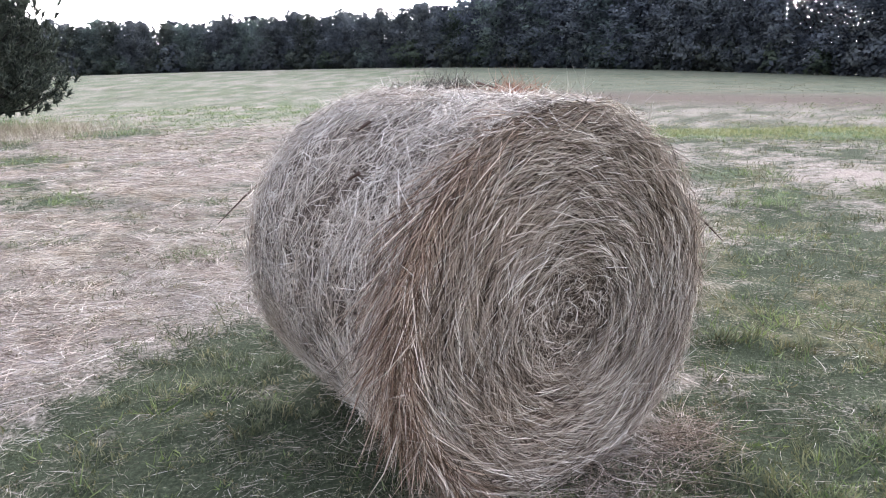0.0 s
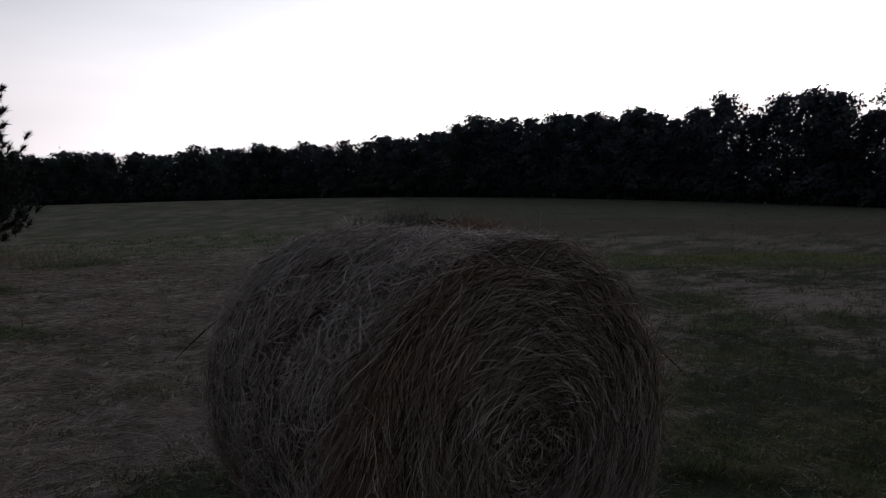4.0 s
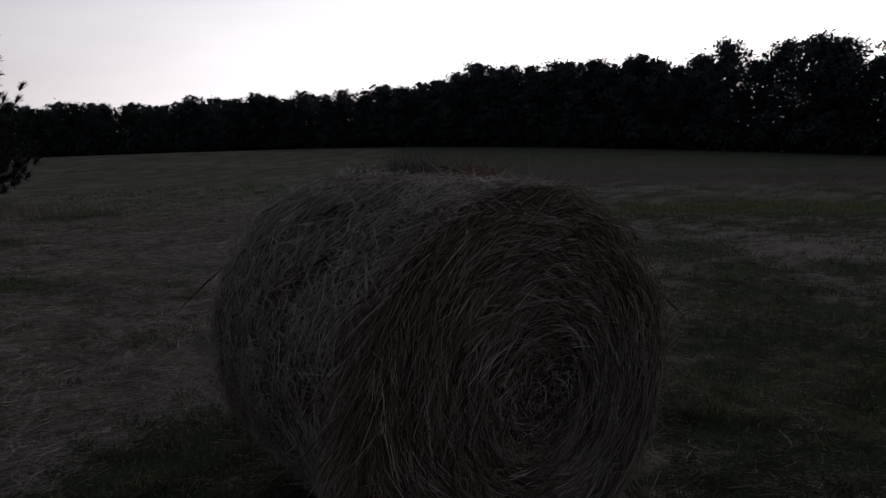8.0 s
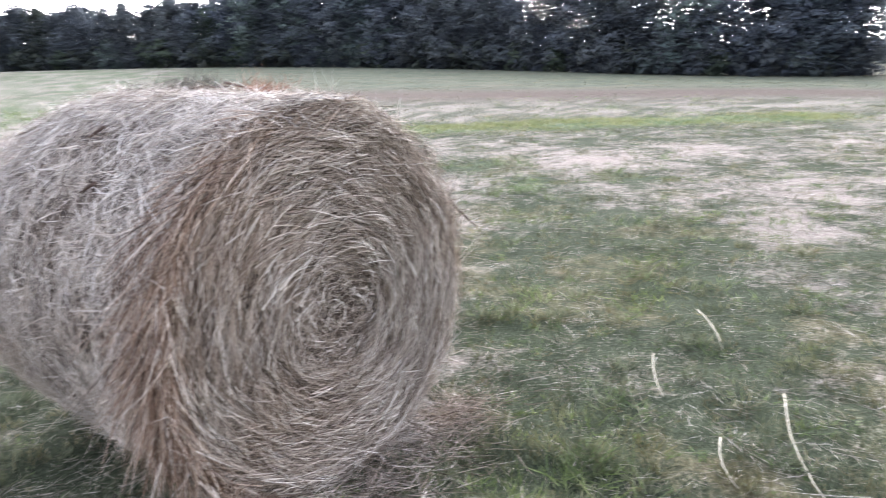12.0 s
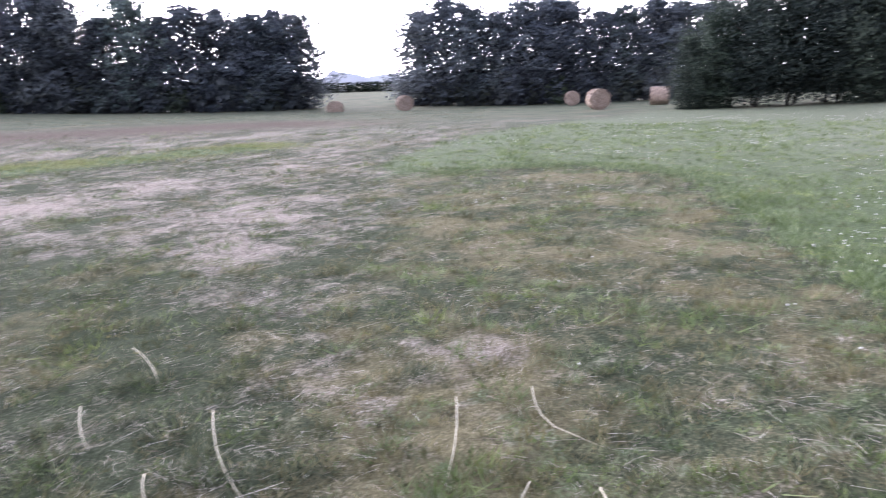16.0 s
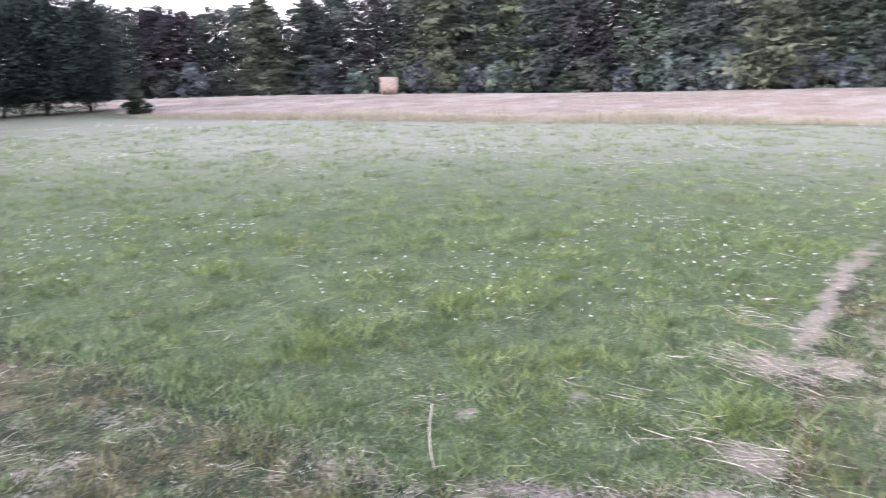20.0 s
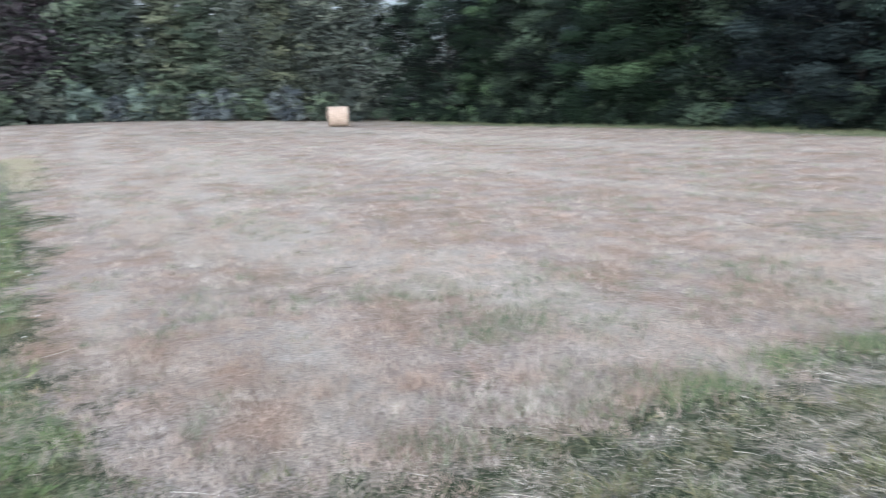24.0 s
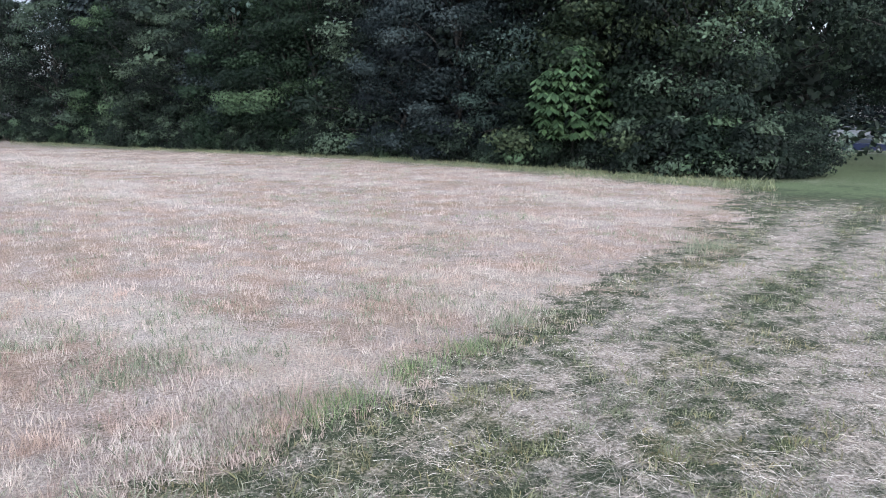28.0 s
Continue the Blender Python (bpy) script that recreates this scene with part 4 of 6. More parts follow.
for x, y, s in polar_line(HEDGE, 3.1, 51, 0.75):
    az_h = math.degrees(math.atan2(x, y)) % 360
    k = near_kinds[rnd.choice([0, 2, 0, 3] if az_h < 203 else [1, 3, 0] if az_h < 211 else [2, 2, 0] if az_h < 224 else [1, 1, 0])]
    h = rnd.uniform(0.95, 1.15)
    tagged(place(k, x, y, rnd.uniform(0, 360), h, wide=h * rnd.uniform(0.9, 1.1)), group="hedgerow along the stubble field")
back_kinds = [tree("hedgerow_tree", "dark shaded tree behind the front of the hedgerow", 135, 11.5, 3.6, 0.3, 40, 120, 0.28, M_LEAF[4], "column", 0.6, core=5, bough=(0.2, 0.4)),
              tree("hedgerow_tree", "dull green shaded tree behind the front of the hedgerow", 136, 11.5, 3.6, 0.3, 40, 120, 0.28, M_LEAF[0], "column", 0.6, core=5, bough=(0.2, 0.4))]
# Rows added behind the hedge front to keep light from coming through
for back_row, spacing in ((4.2, 3.3), (7.8, 4.2)):
    for x, y, s in polar_line([(a, r + back_row) for a, r in HEDGE[1:]], spacing, 53 + int(back_row), 0.5):
        h = rnd.uniform(1.05, 1.25)
        tagged(place(back_kinds[rnd.choice([0, 0, 1])], x, y, rnd.uniform(0, 360), h, wide=h * 1.1), group="hedgerow along the stubble field")
roadside = tree("roadside_tree", "tall spreading tree that shades the lane", 137, 9.5, 3.6, 2.3, 52, 330, 0.115, M_LEAF[0], "round", 0.6, **SPRAY)
# Those at 242 and 243 are added behind the hedge to shade the cars
for azim, r, h in ((250.0, 29, 1.35), (249.2, 37, 1.4), (252.5, 40, 1.4), (248.6, 48, 1.5), (252.5, 52, 1.5), (242.0, 48, 1.5), (243.0, 62, 1.5), (249.0, 63, 1.6)):
    tagged(place(roadside, *at_polar(azim, r), rnd.uniform(0, 360), h), group="trees shading the lane")
for x, y, s in polar_line([(254, 118), (249, 118), (243, 119), (236, 121)], 2.4, 57):
    tagged(place(back_kinds[0], x, y, rnd.uniform(0, 360), 1.3, wide=1.6), group="trees behind the parked cars")
for x, y, s in polar_line([(253, 95), (248, 95), (243, 95)], 2.2, 58):
    tagged(place(young_wood[0], x, y, rnd.uniform(0, 360), rnd.uniform(0.5, 0.7)), "dark shaded bush behind the parked cars", group="trees behind the parked cars")
shrub = tree("shrub", "low dark green undergrowth shrub at the foot of the hedgerow", 141, 1.3, 1.0, 0.02, 18, 150, 0.11, M_LEAF[0], "round", category="shrub")
dark_shrub = tree("shrub", "dark shaded undergrowth shrub at the end of the hedgerow", 142, 1.3, 1.0, 0.02, 20, 240, 0.07, M_LEAF[0], "round", category="shrub")
for x, y, s in polar_line([(a, r - 2.9) for a, r in HEDGE], 1.5, 61, 0.3):
    tagged(place(shrub, x, y, rnd.uniform(0, 360), rnd.uniform(0.6, 1.5)), group="undergrowth along the hedgerow")
for azim, r, h in ((238.8, 23.2, 0.8), (240.4, 23.6, 0.9), (241.4, 24.3, 1.1), (241.8, 25.6, 1.5)):
    tagged(place(dark_shrub, *at_polar(azim, r), rnd.uniform(0, 360), h), group="undergrowth along the hedgerow")


def chestnut():
    """A young tree with drooping fans of long leaves."""
    rng = np.random.default_rng(151)
    ob = thing("young_chestnut_tree", "young chestnut tree with drooping bright green leaf fans", "tree")
    part("trunk", tube([(0, 0, 0), (0.05, 0, 1.2), (0, 0.05, 2.4), (0.02, 0, 3.4)], [0.05, 0.04, 0.03, 0.01]), M_BARK, ob)
    n = 250
    u, a = rng.random(n), rng.random(n) * 2 * np.pi
    rad = 1.35 * np.sin(np.pi * (0.2 + 0.75 * u)) * np.sqrt(rng.uniform(0.3, 1, n))
    c = np.stack([rad * np.cos(a), rad * np.sin(a), 1.15 + 2.85 * u], -1)
    f = 7
    ang = rng.random(n)[:, None] * 6.3 + np.arange(f) * 2 * np.pi / f
    d = np.stack([np.cos(ang), np.sin(ang), np.full_like(ang, -0.8)], -1)
    p = np.repeat(c, f, 0)
    d = unit(d.reshape(-1, 3))
    L = rng.uniform(0.28, 0.44, n * f)
    s = unit(np.cross(d, np.array([0, 0, 1.0])))
    w = L * 0.42
    tip, mid = p + d * L[:, None], p + d * (L * 0.6)[:, None] + (0, 0, 0.02)
    co = np.stack([p, mid + s * w[:, None] * 0.5, tip, mid - s * w[:, None] * 0.5], 1)
    me = tri_mesh("crown", co, np.arange(n * f)[:, None, None] * 4 + np.array([(0, 1, 2), (0, 2, 3)])[None])
    me.attributes.new("tone", "FLOAT", "POINT").data.foreach_set("value", np.repeat(0.45 + 0.55 * rng.random(n * f), 4).astype(np.float32))
    part("crown", me, M_LEAF[9], ob)
    return ob


young = chestnut()
x, y = at_polar(225.6, 25.9)
young.matrix_basis = pose(x, y, z_at(x, y)) @ Matrix.Diagonal((1.15, 1.15, 1.06, 1))


def pine():
    rng = np.random.default_rng(161)
    ob = thing("pine_tree", "young dark green pine with upright shoots in long grass", "tree")
    H = 6.3
    pieces = [tube([(0, 0, 0), (0.05, 0, 2), (0, 0.03, 4), (0, 0, H)], [0.16, 0.11, 0.07, 0.02], 8)]
    base, dirs, lens = [], [], []
    for k in range(15):
        z = 0.42 + k * 0.36
        reach = 2.45 * (1 - z / (H + 0.6)) ** 0.75
        for j in range(15):
            a = 2 * math.pi * (j + 0.5 * (k % 2)) / 15 + rng.uniform(-0.25, 0.25)
            r = reach * rng.uniform(0.75, 1.1)
            tipz = z + 0.28 * r + rng.uniform(0, 0.15)
            q0, q1, q2 = (0, 0, z), (0.55 * r * math.cos(a), 0.55 * r * math.sin(a), z + 0.06 * r), (r * math.cos(a), r * math.sin(a), tipz)
            pieces.append(tube([q0, q1, q2], [0.03, 0.02, 0.008], 5))
            for t in np.linspace(0.25, 1, 21):
                c = np.array(q0) * (1 - t) ** 2 + 2 * np.array(q1) * t * (1 - t) + np.array(q2) * t * t
                off = rng.normal(size=3) * 0.19
                base.append(c + off), dirs.append((0.5 * math.cos(a), 0.5 * math.sin(a), 0.8)), lens.append(0.16)
            base.append(np.array(q2)), dirs.append((0.12 * math.cos(a), 0.12 * math.sin(a), 1)), lens.append(0.28)
    for k in range(5):
        base.append(np.array((0.1 * k - 0.2, 0.05 * k - 0.1, H - 0.2))), dirs.append((0, 0, 1)), lens.append(0.5)
    part("trunk", joined(pieces), M_BARK, ob)
    base, dirs, lens = np.array(base), unit(np.array(dirs)), np.array(lens)
    per = 40
    t = rng.random((len(base), per))
    p = base[:, None] + dirs[:, None] * (lens[:, None] * t)[..., None]
    d = dirs[:, None] * 0.9 + rng.normal(size=p.shape) * 0.55
    p, d = p.reshape(-1, 3), d.reshape(-1, 3)
    m = len(p)
    me = ribbons("foliage", p, d, rng.uniform(0.12, 0.24, m), np.full(m, 0.032), np.zeros((m, 3)), segs=1, rng=rng)
    part("foliage", me, M_LEAF[5], ob)
    return ob


pine_tree = pine()
x, y = at_polar(-32.6, 21.5)
pine_tree.matrix_basis = pose(x, y, z_at(x, y) - 0.05)

# ------------------------------------------------------------------ far distance


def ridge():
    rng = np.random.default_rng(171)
    m = Net("hazed_woods", 1.0)
    # pale blue-grey because air haze is put into the colour
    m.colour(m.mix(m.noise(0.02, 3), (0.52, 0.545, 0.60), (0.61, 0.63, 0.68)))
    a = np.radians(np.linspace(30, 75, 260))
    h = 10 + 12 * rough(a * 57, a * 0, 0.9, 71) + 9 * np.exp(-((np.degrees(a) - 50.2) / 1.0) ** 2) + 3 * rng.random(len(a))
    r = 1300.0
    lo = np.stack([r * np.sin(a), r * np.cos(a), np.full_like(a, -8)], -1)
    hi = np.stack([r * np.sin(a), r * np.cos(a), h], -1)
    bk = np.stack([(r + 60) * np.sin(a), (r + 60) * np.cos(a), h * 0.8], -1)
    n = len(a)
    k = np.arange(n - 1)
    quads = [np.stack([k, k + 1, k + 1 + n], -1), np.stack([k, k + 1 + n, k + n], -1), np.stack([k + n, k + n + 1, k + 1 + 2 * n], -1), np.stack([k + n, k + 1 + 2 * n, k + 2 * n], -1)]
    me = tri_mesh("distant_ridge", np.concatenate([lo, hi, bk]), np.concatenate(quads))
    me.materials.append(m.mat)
    tagged(new("distant_ridge", me), "wooded ridge on the horizon, coloured blue-grey for haze", "backdrop", kind="structure")


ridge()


def far_hedge():
    rng = np.random.default_rng(173)
    n = 5000
    a, r = np.radians(rng.uniform(42, 60, n)), rng.normal(150, 1.2, n)
    x, y = r * np.sin(a), r * np.cos(a)
    z = lie(x, y) + rng.random(n) ** 1.3 * 1.9
    me = leaf_mesh("field_hedge", np.stack([x, y, z], -1), rng.uniform(0.5, 0.9, n), rng)
    me.attributes.new("tone", "FLOAT", "POINT").data.foreach_set("value", np.repeat(rng.random(n), 4).astype(np.float32))
    me.materials.append(M_LEAF[0])
    tagged(new("field_hedge", me), "low clipped dark hedge between far fields", "hedge", kind="stuff")


far_hedge()

# ------------------------------------------------------------------ round bales
BALE_R, BALE_L = 0.672, 1.30


def bale_core(seed, R=BALE_R, L=BALE_L, around=72, deep=18, lump=0.014):
    """A round bale lying along y, its front at y = 0, resting on z = 0, with rounded rims and a sagging foot."""
    rng = np.random.default_rng(seed)
    prof = [(0.0, 0.03)] + [(R * f, 0.035 - 0.03 * f) for f in (0.15, 0.35, 0.55, 0.75, 0.88)] + [(R * 0.955, 0.018), (R * 0.985, 0.05)]
    prof += [(R * (1 + 0.012 * math.sin(math.pi * k / deep)), 0.09 + (L - 0.18) * k / deep) for k in range(deep + 1)]
    prof += [(R * 0.985, L - 0.05), (R * 0.95, L - 0.015), (R * 0.7, L), (R * 0.3, L), (0.0, L)]
    rho, yy = np.array([p[0] for p in prof]), np.array([p[1] for p in prof])
    a = np.linspace(0, 2 * np.pi, around, endpoint=False)
    n = len(prof)
    x, z, y = rho[:, None] * np.cos(a), rho[:, None] * np.sin(a), yy[:, None] + 0 * a
    bump = lump * (rough(x * 5 + y * 3, z * 5 + y * 2, 1.0, seed) - 0.5) * 2
    k = 1 + bump / np.maximum(rho[:, None], 0.1)
    x, z = x * k, z * k
    z = np.maximum(z, -R * 0.975) + R
    co = np.stack([x, y + bump * 0.6, z], -1).reshape(-1, 3)
    i, j = np.meshgrid(np.arange(n - 1), np.arange(around), indexing="ij")
    p, q = i * around + j, i * around + (j + 1) % around
    tri = np.concatenate([np.stack([p, p + around, q + around], -1).reshape(-1, 3), np.stack([p, q + around, q], -1).reshape(-1, 3)])
    return tri_mesh("core", co, tri, True)


def locks(rng, n, per):
    """Which lock each of n strands belongs to, and a normal deviate shared inside a lock."""
    k = max(n // per, 1)
    own = rng.integers(0, k, n)
    return own, k


def face_strands(rng, n, R=BALE_R, y0=0.0, out=-1.0, width=(0.0013, 0.0036), long=(0.05, 0.19), per=9, eye=(0.0, 0.0), stray=0.10):
    """Hay laid in locks and arcs round the middle of a bale's end."""
    own, k = locks(rng, n, per)
    rho = (R * np.sqrt(rng.random(k)) * 0.985)[own] + rng.normal(size=n) * 0.011
    rho = np.abs(np.minimum(rho, R * 1.0))
    a = (rng.random(k) * 2 * np.pi)[own] + rng.normal(size=n) * 0.05 / np.maximum(rho, 0.08)
    rad = np.stack([np.cos(a), 0 * a, np.sin(a)], -1)
    tan = np.stack([-np.sin(a), 0 * a, np.cos(a)], -1) * rng.choice([-1, 1], k)[own][:, None]
    L = rng.uniform(*long, n) * np.clip(rho / 0.25, 0.35, 1.0)
    mess = np.where(rho < 0.17, 1.3, 0.30)
    slant = rng.normal(size=k)[own] * mess + rng.normal(size=n) * stray
    d = tan + rad * slant[:, None] + np.array([0, out, 0]) * (rng.normal(size=n) * 0.07 + 0.03)[:, None]
    layer = 0.5 + 0.5 * np.sin(rho * 2 * np.pi / 0.055 + a)
    dish = 0.035 * np.clip(1 - rho / (R * 0.5), 0, 1) + 0.035 * np.clip((rho / R - 0.9) / 0.1, 0, 1) ** 2
    y = y0 - dish * out + out * (-0.004 + 0.034 * layer * rng.random(k)[own] ** 1.5 + 0.012 * rng.random(n))
    p = rad * rho[:, None] + np.array([0, 0, R])
    p[:, 1] = y
    p[:, 0] += eye[0] * (1 - rho / R)
    p[:, 2] += eye[1] * (1 - rho / R)
    curve = 0.5 * L**2 / np.maximum(rho, 0.12)
    p = p - d * (L * 0.5)[:, None] + rad * (curve * 0.25)[:, None]
    bend = -rad * curve[:, None] + rng.normal(size=(n, 3)) * 0.007
    side = unit(np.cross(unit(d), np.array([0, out, 0]) + rng.normal(size=(n, 3)) * 0.6))
    return p, d, L, rng.uniform(*width, n), bend, side, rng.random(k)[own]


def wrap_strands(rng, n, R=BALE_R, L_=BALE_L, mess=0.7, width=(0.0014, 0.0036), long=(0.05, 0.18), lift=0.10, per=7):
    """Hay on the round side in tangled locks, mostly wound the way the bale was rolled."""
    own, k = locks(rng, n, per)
    a = (rng.random(k) * 2 * np.pi)[own] + rng.normal(size=n) * 0.05
    y = np.clip(rng.uniform(0.0, L_, k)[own] + rng.normal(size=n) * 0.02, 0.0, L_)
    rad = np.stack([np.cos(a), 0 * a, np.sin(a)], -1)
    tan = np.stack([-np.sin(a), 0 * a, np.cos(a)], -1)
    ang = (rng.normal(size=k) * mess)[own] + rng.normal(size=n) * 0.28
    d = tan * (np.cos(ang) * rng.choice([-1, 1], k)[own])[:, None] + np.array([0, 1.0, 0]) * np.sin(ang)[:, None]
    d = d + rad * (np.abs(rng.normal(size=k))[own] * lift * 0.7 + np.abs(rng.normal(size=n)) * lift * 0.5)[:, None]
    L = rng.uniform(*long, n)
    p = rad * (R - 0.004 + 0.020 * rng.random(k)[own] + 0.012 * rng.random(n))[:, None] + np.array([0, 0, R])
    p[:, 1] = y
    p = p - d * (L * 0.4)[:, None]
    p[:, 2] = np.maximum(p[:, 2], 0.01)
    bend = -rad * (0.45 * L**2 / R)[:, None] * np.cos(ang)[:, None] ** 2 + rng.normal(size=(n, 3)) * 0.014
    side = unit(np.cross(unit(d), rad + rng.normal(size=(n, 3)) * 0.6))
    return p, d, L, rng.uniform(*width, n), bend, side, rng.random(k)[own]


def strands(name, data, segs=2):
    p, d, L, w, bend, side, tone = data
    return ribbons(name, p, d, L, w, bend, side, segs, None, tone)


M_FRINGE = blades("brown_straw", [(0.0, (0.035, 0.02, 0.013)), (0.45, (0.19, 0.12, 0.08)), (0.8, (0.46, 0.355, 0.27)), (1.0, (0.88, 0.80, 0.70))], 0.3, (0.9, 0.75, 0.66))


def main_bale():
    rng = np.random.default_rng(201)
    ob = thing("hay_bale", "large weathered round hay bale on the mown meadow", "hay bale", "round hay bales", (0.412, 2.275, -0.012), 31.9)
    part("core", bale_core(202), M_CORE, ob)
    part("end_face", strands("end_face", face_strands(rng, 21000, per=8, width=(0.0013, 0.0034), long=(0.04, 0.17), eye=(0.03, -0.045)), 2), M_HAY, ob, "brown hay wound in arcs round the middle")
    long_ones = face_strands(rng, 800, R=BALE_R * 0.9, long=(0.09, 0.20), width=(0.0012, 0.0028), eye=(0.03, -0.045))
    long_ones[0][:, 2] += BALE_R * 0.1
    part("loose_face_straw", strands("loose_face_straw", long_ones, 3), M_HAY, ob)
    pale = face_strands(rng, 2200, R=BALE_R * 0.97, y0=-0.014, long=(0.05, 0.17), width=(0.0014, 0.0028), per=2, eye=(0.03, -0.045), stray=0.22)
    pale[0][:, 2] += BALE_R * 0.03
    part("pale_face_straw", strands("pale_face_straw", pale, 3), M_HAY_PALE, ob, "pale straws lying loose over the end")
    # their number also lifts the round side towards a sky-lit tone
    part("pale_side_straw", strands("pale_side_straw", wrap_strands(rng, 7500, mess=1.2, long=(0.05, 0.20), width=(0.0018, 0.0038), lift=0.26, per=2), 3), M_HAY_PALE, ob, "pale straws tangled over the round side")
    part("far_end_face", strands("far_end_face", face_strands(rng, 3000, y0=BALE_L, out=1.0), 2), M_HAY, ob)
    part("wrapped_side", strands("wrapped_side", wrap_strands(rng, 30000, mess=0.95), 2), M_HAY_SIDE, ob, "grey weathered tangled hay on the round side, lightened for sky light")
    part("loose_side_straw", strands("loose_side_straw", wrap_strands(rng, 4200, mess=1.3, long=(0.10, 0.30), width=(0.0018, 0.004), lift=0.38), 3), M_HAY_SIDE, ob)
    # brown fringe that hangs from the front rim
    n = 4200
    a = np.minimum(rng.normal(radians(176), radians(32), n), radians(232))
    rad = np.stack([np.cos(a), 0 * a, np.sin(a)], -1)
    tan = np.stack([-np.sin(a), 0 * a, np.cos(a)], -1)
    p = rad * (BALE_R * rng.uniform(0.93, 1.02, n))[:, None] + np.array([0, 0, BALE_R])
    p[:, 1] = rng.normal(0.03, 0.05, n)
    d = tan * 1.0 + rad * rng.normal(0.10, 0.48, n)[:, None] + np.stack([0 * a, rng.normal(-0.10, 0.34, n), 0 * a - 0.25], -1)
    L = rng.uniform(0.05, 0.25, n)
    bend = np.stack([rng.normal(-0.01, 0.03, n), rng.normal(0, 0.025, n), -0.25 * L**1.5], -1)
    p[:, 2] = np.maximum(p[:, 2], 0.02)
    keep = p[:, 2] + unit(d)[:, 2] * L + bend[:, 2] > 0.0
    p, d, L, bend = p[keep], d[keep], L[keep], bend[keep]
    part("rim_fringe", ribbons("rim_fringe", p, d, L, rng.uniform(0.0014, 0.0032, len(p)), bend, None, 3, rng), M_FRINGE, ob, "long brown straw hanging from the rim")
    # wisps that stick out all round
    n = 2600
    a, y = rng.uniform(radians(-35), radians(215), n), rng.uniform(-0.02, BALE_L, n)
    rad = np.stack([np.cos(a), 0 * a, np.sin(a)], -1)
    p = rad * BALE_R * 0.99 + np.array([0, 0, BALE_R])
    p[:, 1] = y
    d = rad * 0.35 + rng.normal(size=(n, 3)) * 0.7
    L = rng.uniform(0.03, 0.13, n)
    part("stray_straw", ribbons("stray_straw", p, d, L, np.full(n, 0.0018), rng.normal(size=(n, 3)) * 0.03, None, 2, rng), M_HAY_SIDE, ob, "pale wisps sticking out")
    # dark twigs rolled into the round side
    for ang, y, da, dy in ((122, 0.66, 5, 0.012), (140, 0.42, 3, 0.05)):
        q = [((BALE_R + 0.034) * math.cos(radians(ang + da * f)), y + dy * f, BALE_R + (BALE_R + 0.034) * math.sin(radians(ang + da * f))) for f in (0, 0.5, 1)]
        part("dark_twig", tube(q, [0.007, 0.006, 0.003], 6), M_TWIG, ob, "dark reddish twig caught in the hay")
    # a handful of long pale stalks on the near shoulder
    for k, (x, z, dx, dz, L) in enumerate([(-0.42, 1.05, -0.06, -0.20, 0.36), (-0.45, 0.98, -0.01, -0.18, 0.28), (-0.62, 0.72, -0.22, -0.13, 0.42), (-0.38, 1.10, -0.12, -0.13, 0.25), (-0.7, 0.45, -0.12, -0.16, 0.35)]):
        q = (x, -0.04 - 0.01 * k, z)
        part("pale_stalk", tube([q, (x + dx * 0.5, q[1] - 0.03, z + dz * 0.5), (x + dx, q[1] - 0.02, z + dz)], [0.002, 0.0018, 0.0009], 5), M_STRAW, ob, "long pale stalk")
    return ob


hay_bale = main_bale()


def twig(points, label, fork=()):
    ob = thing("twig", label, "twig")
    body = [tube(points, [0.006 - 0.004 * k / (len(points) - 1) for k in range(len(points))], 6)]
    for f in fork:
        body.append(tube(f, [0.003, 0.0025, 0.001][: len(f)], 5))
    part("stick", joined(body), M_TWIG, ob)
    return ob


twig([(1.02, 2.86, 0.86), (1.12, 2.93, 0.77), (1.20, 3.0, 0.70)], "thin dark twig poking out of the hay bale")
twig([(-0.62, 3.05, 1.10), (-0.96, 3.47, 0.85), (-1.08, 3.62, 0.75), (-1.2, 3.78, 0.65)], "thin dark twig poking out of the far side of the bale")
twig([(0.78, 2.50, 0.98), (0.785, 2.50, 0.90), (0.79, 2.50, 0.80)], "dark twig stuck in the end of the bale")
twig([(-0.12, 3.05, 1.335), (0.05, 3.02, 1.36), (0.18, 3.0, 1.365)], "dark forked twig lying on top of the hay bale", [[(0.03, 3.03, 1.36), (0.08, 2.98, 1.37), (0.15, 2.93, 1.36)]])
twig([(0.16, 3.2, 1.375), (0.23, 3.15, 1.355), (0.31, 3.1, 1.33)], "short dark twig on top of the hay bale")


def tuft(label, centre, n, size, material, seed, spread):
    rng = np.random.default_rng(seed)
    p = np.array(centre) + rng.normal(size=(n, 3)) * spread
    d = rng.normal(size=(n, 3)) * (0.7, 0.7, 0.3) + (0, 0, 0.7)
    L = rng.uniform(0.5, 1.0, n) * size
    me = ribbons("hay_tuft", p, d, L, np.full(n, 0.0028), rng.normal(size=(n, 3)) * 0.03, None, 2, rng)
    ob = thing("hay_tuft", label, "tuft")
    part("dry_growth", me, material, ob)
    return ob


M_RUST = blades("rusty_bracken", [(0.0, (0.13, 0.05, 0.03)), (0.6, (0.33, 0.16, 0.10)), (1.0, (0.5, 0.33, 0.24))], 0.2)
M_DEAD = blades("dead_weeds", [(0.0, (0.025, 0.022, 0.018)), (0.7, (0.09, 0.08, 0.065)), (1.0, (0.25, 0.22, 0.18))], 0.2)
tuft("reddish-brown dead bracken on top of the hay bale", (0.30, 3.02, 1.335), 230, 0.08, M_RUST, 211, (0.06, 0.05, 0.008))
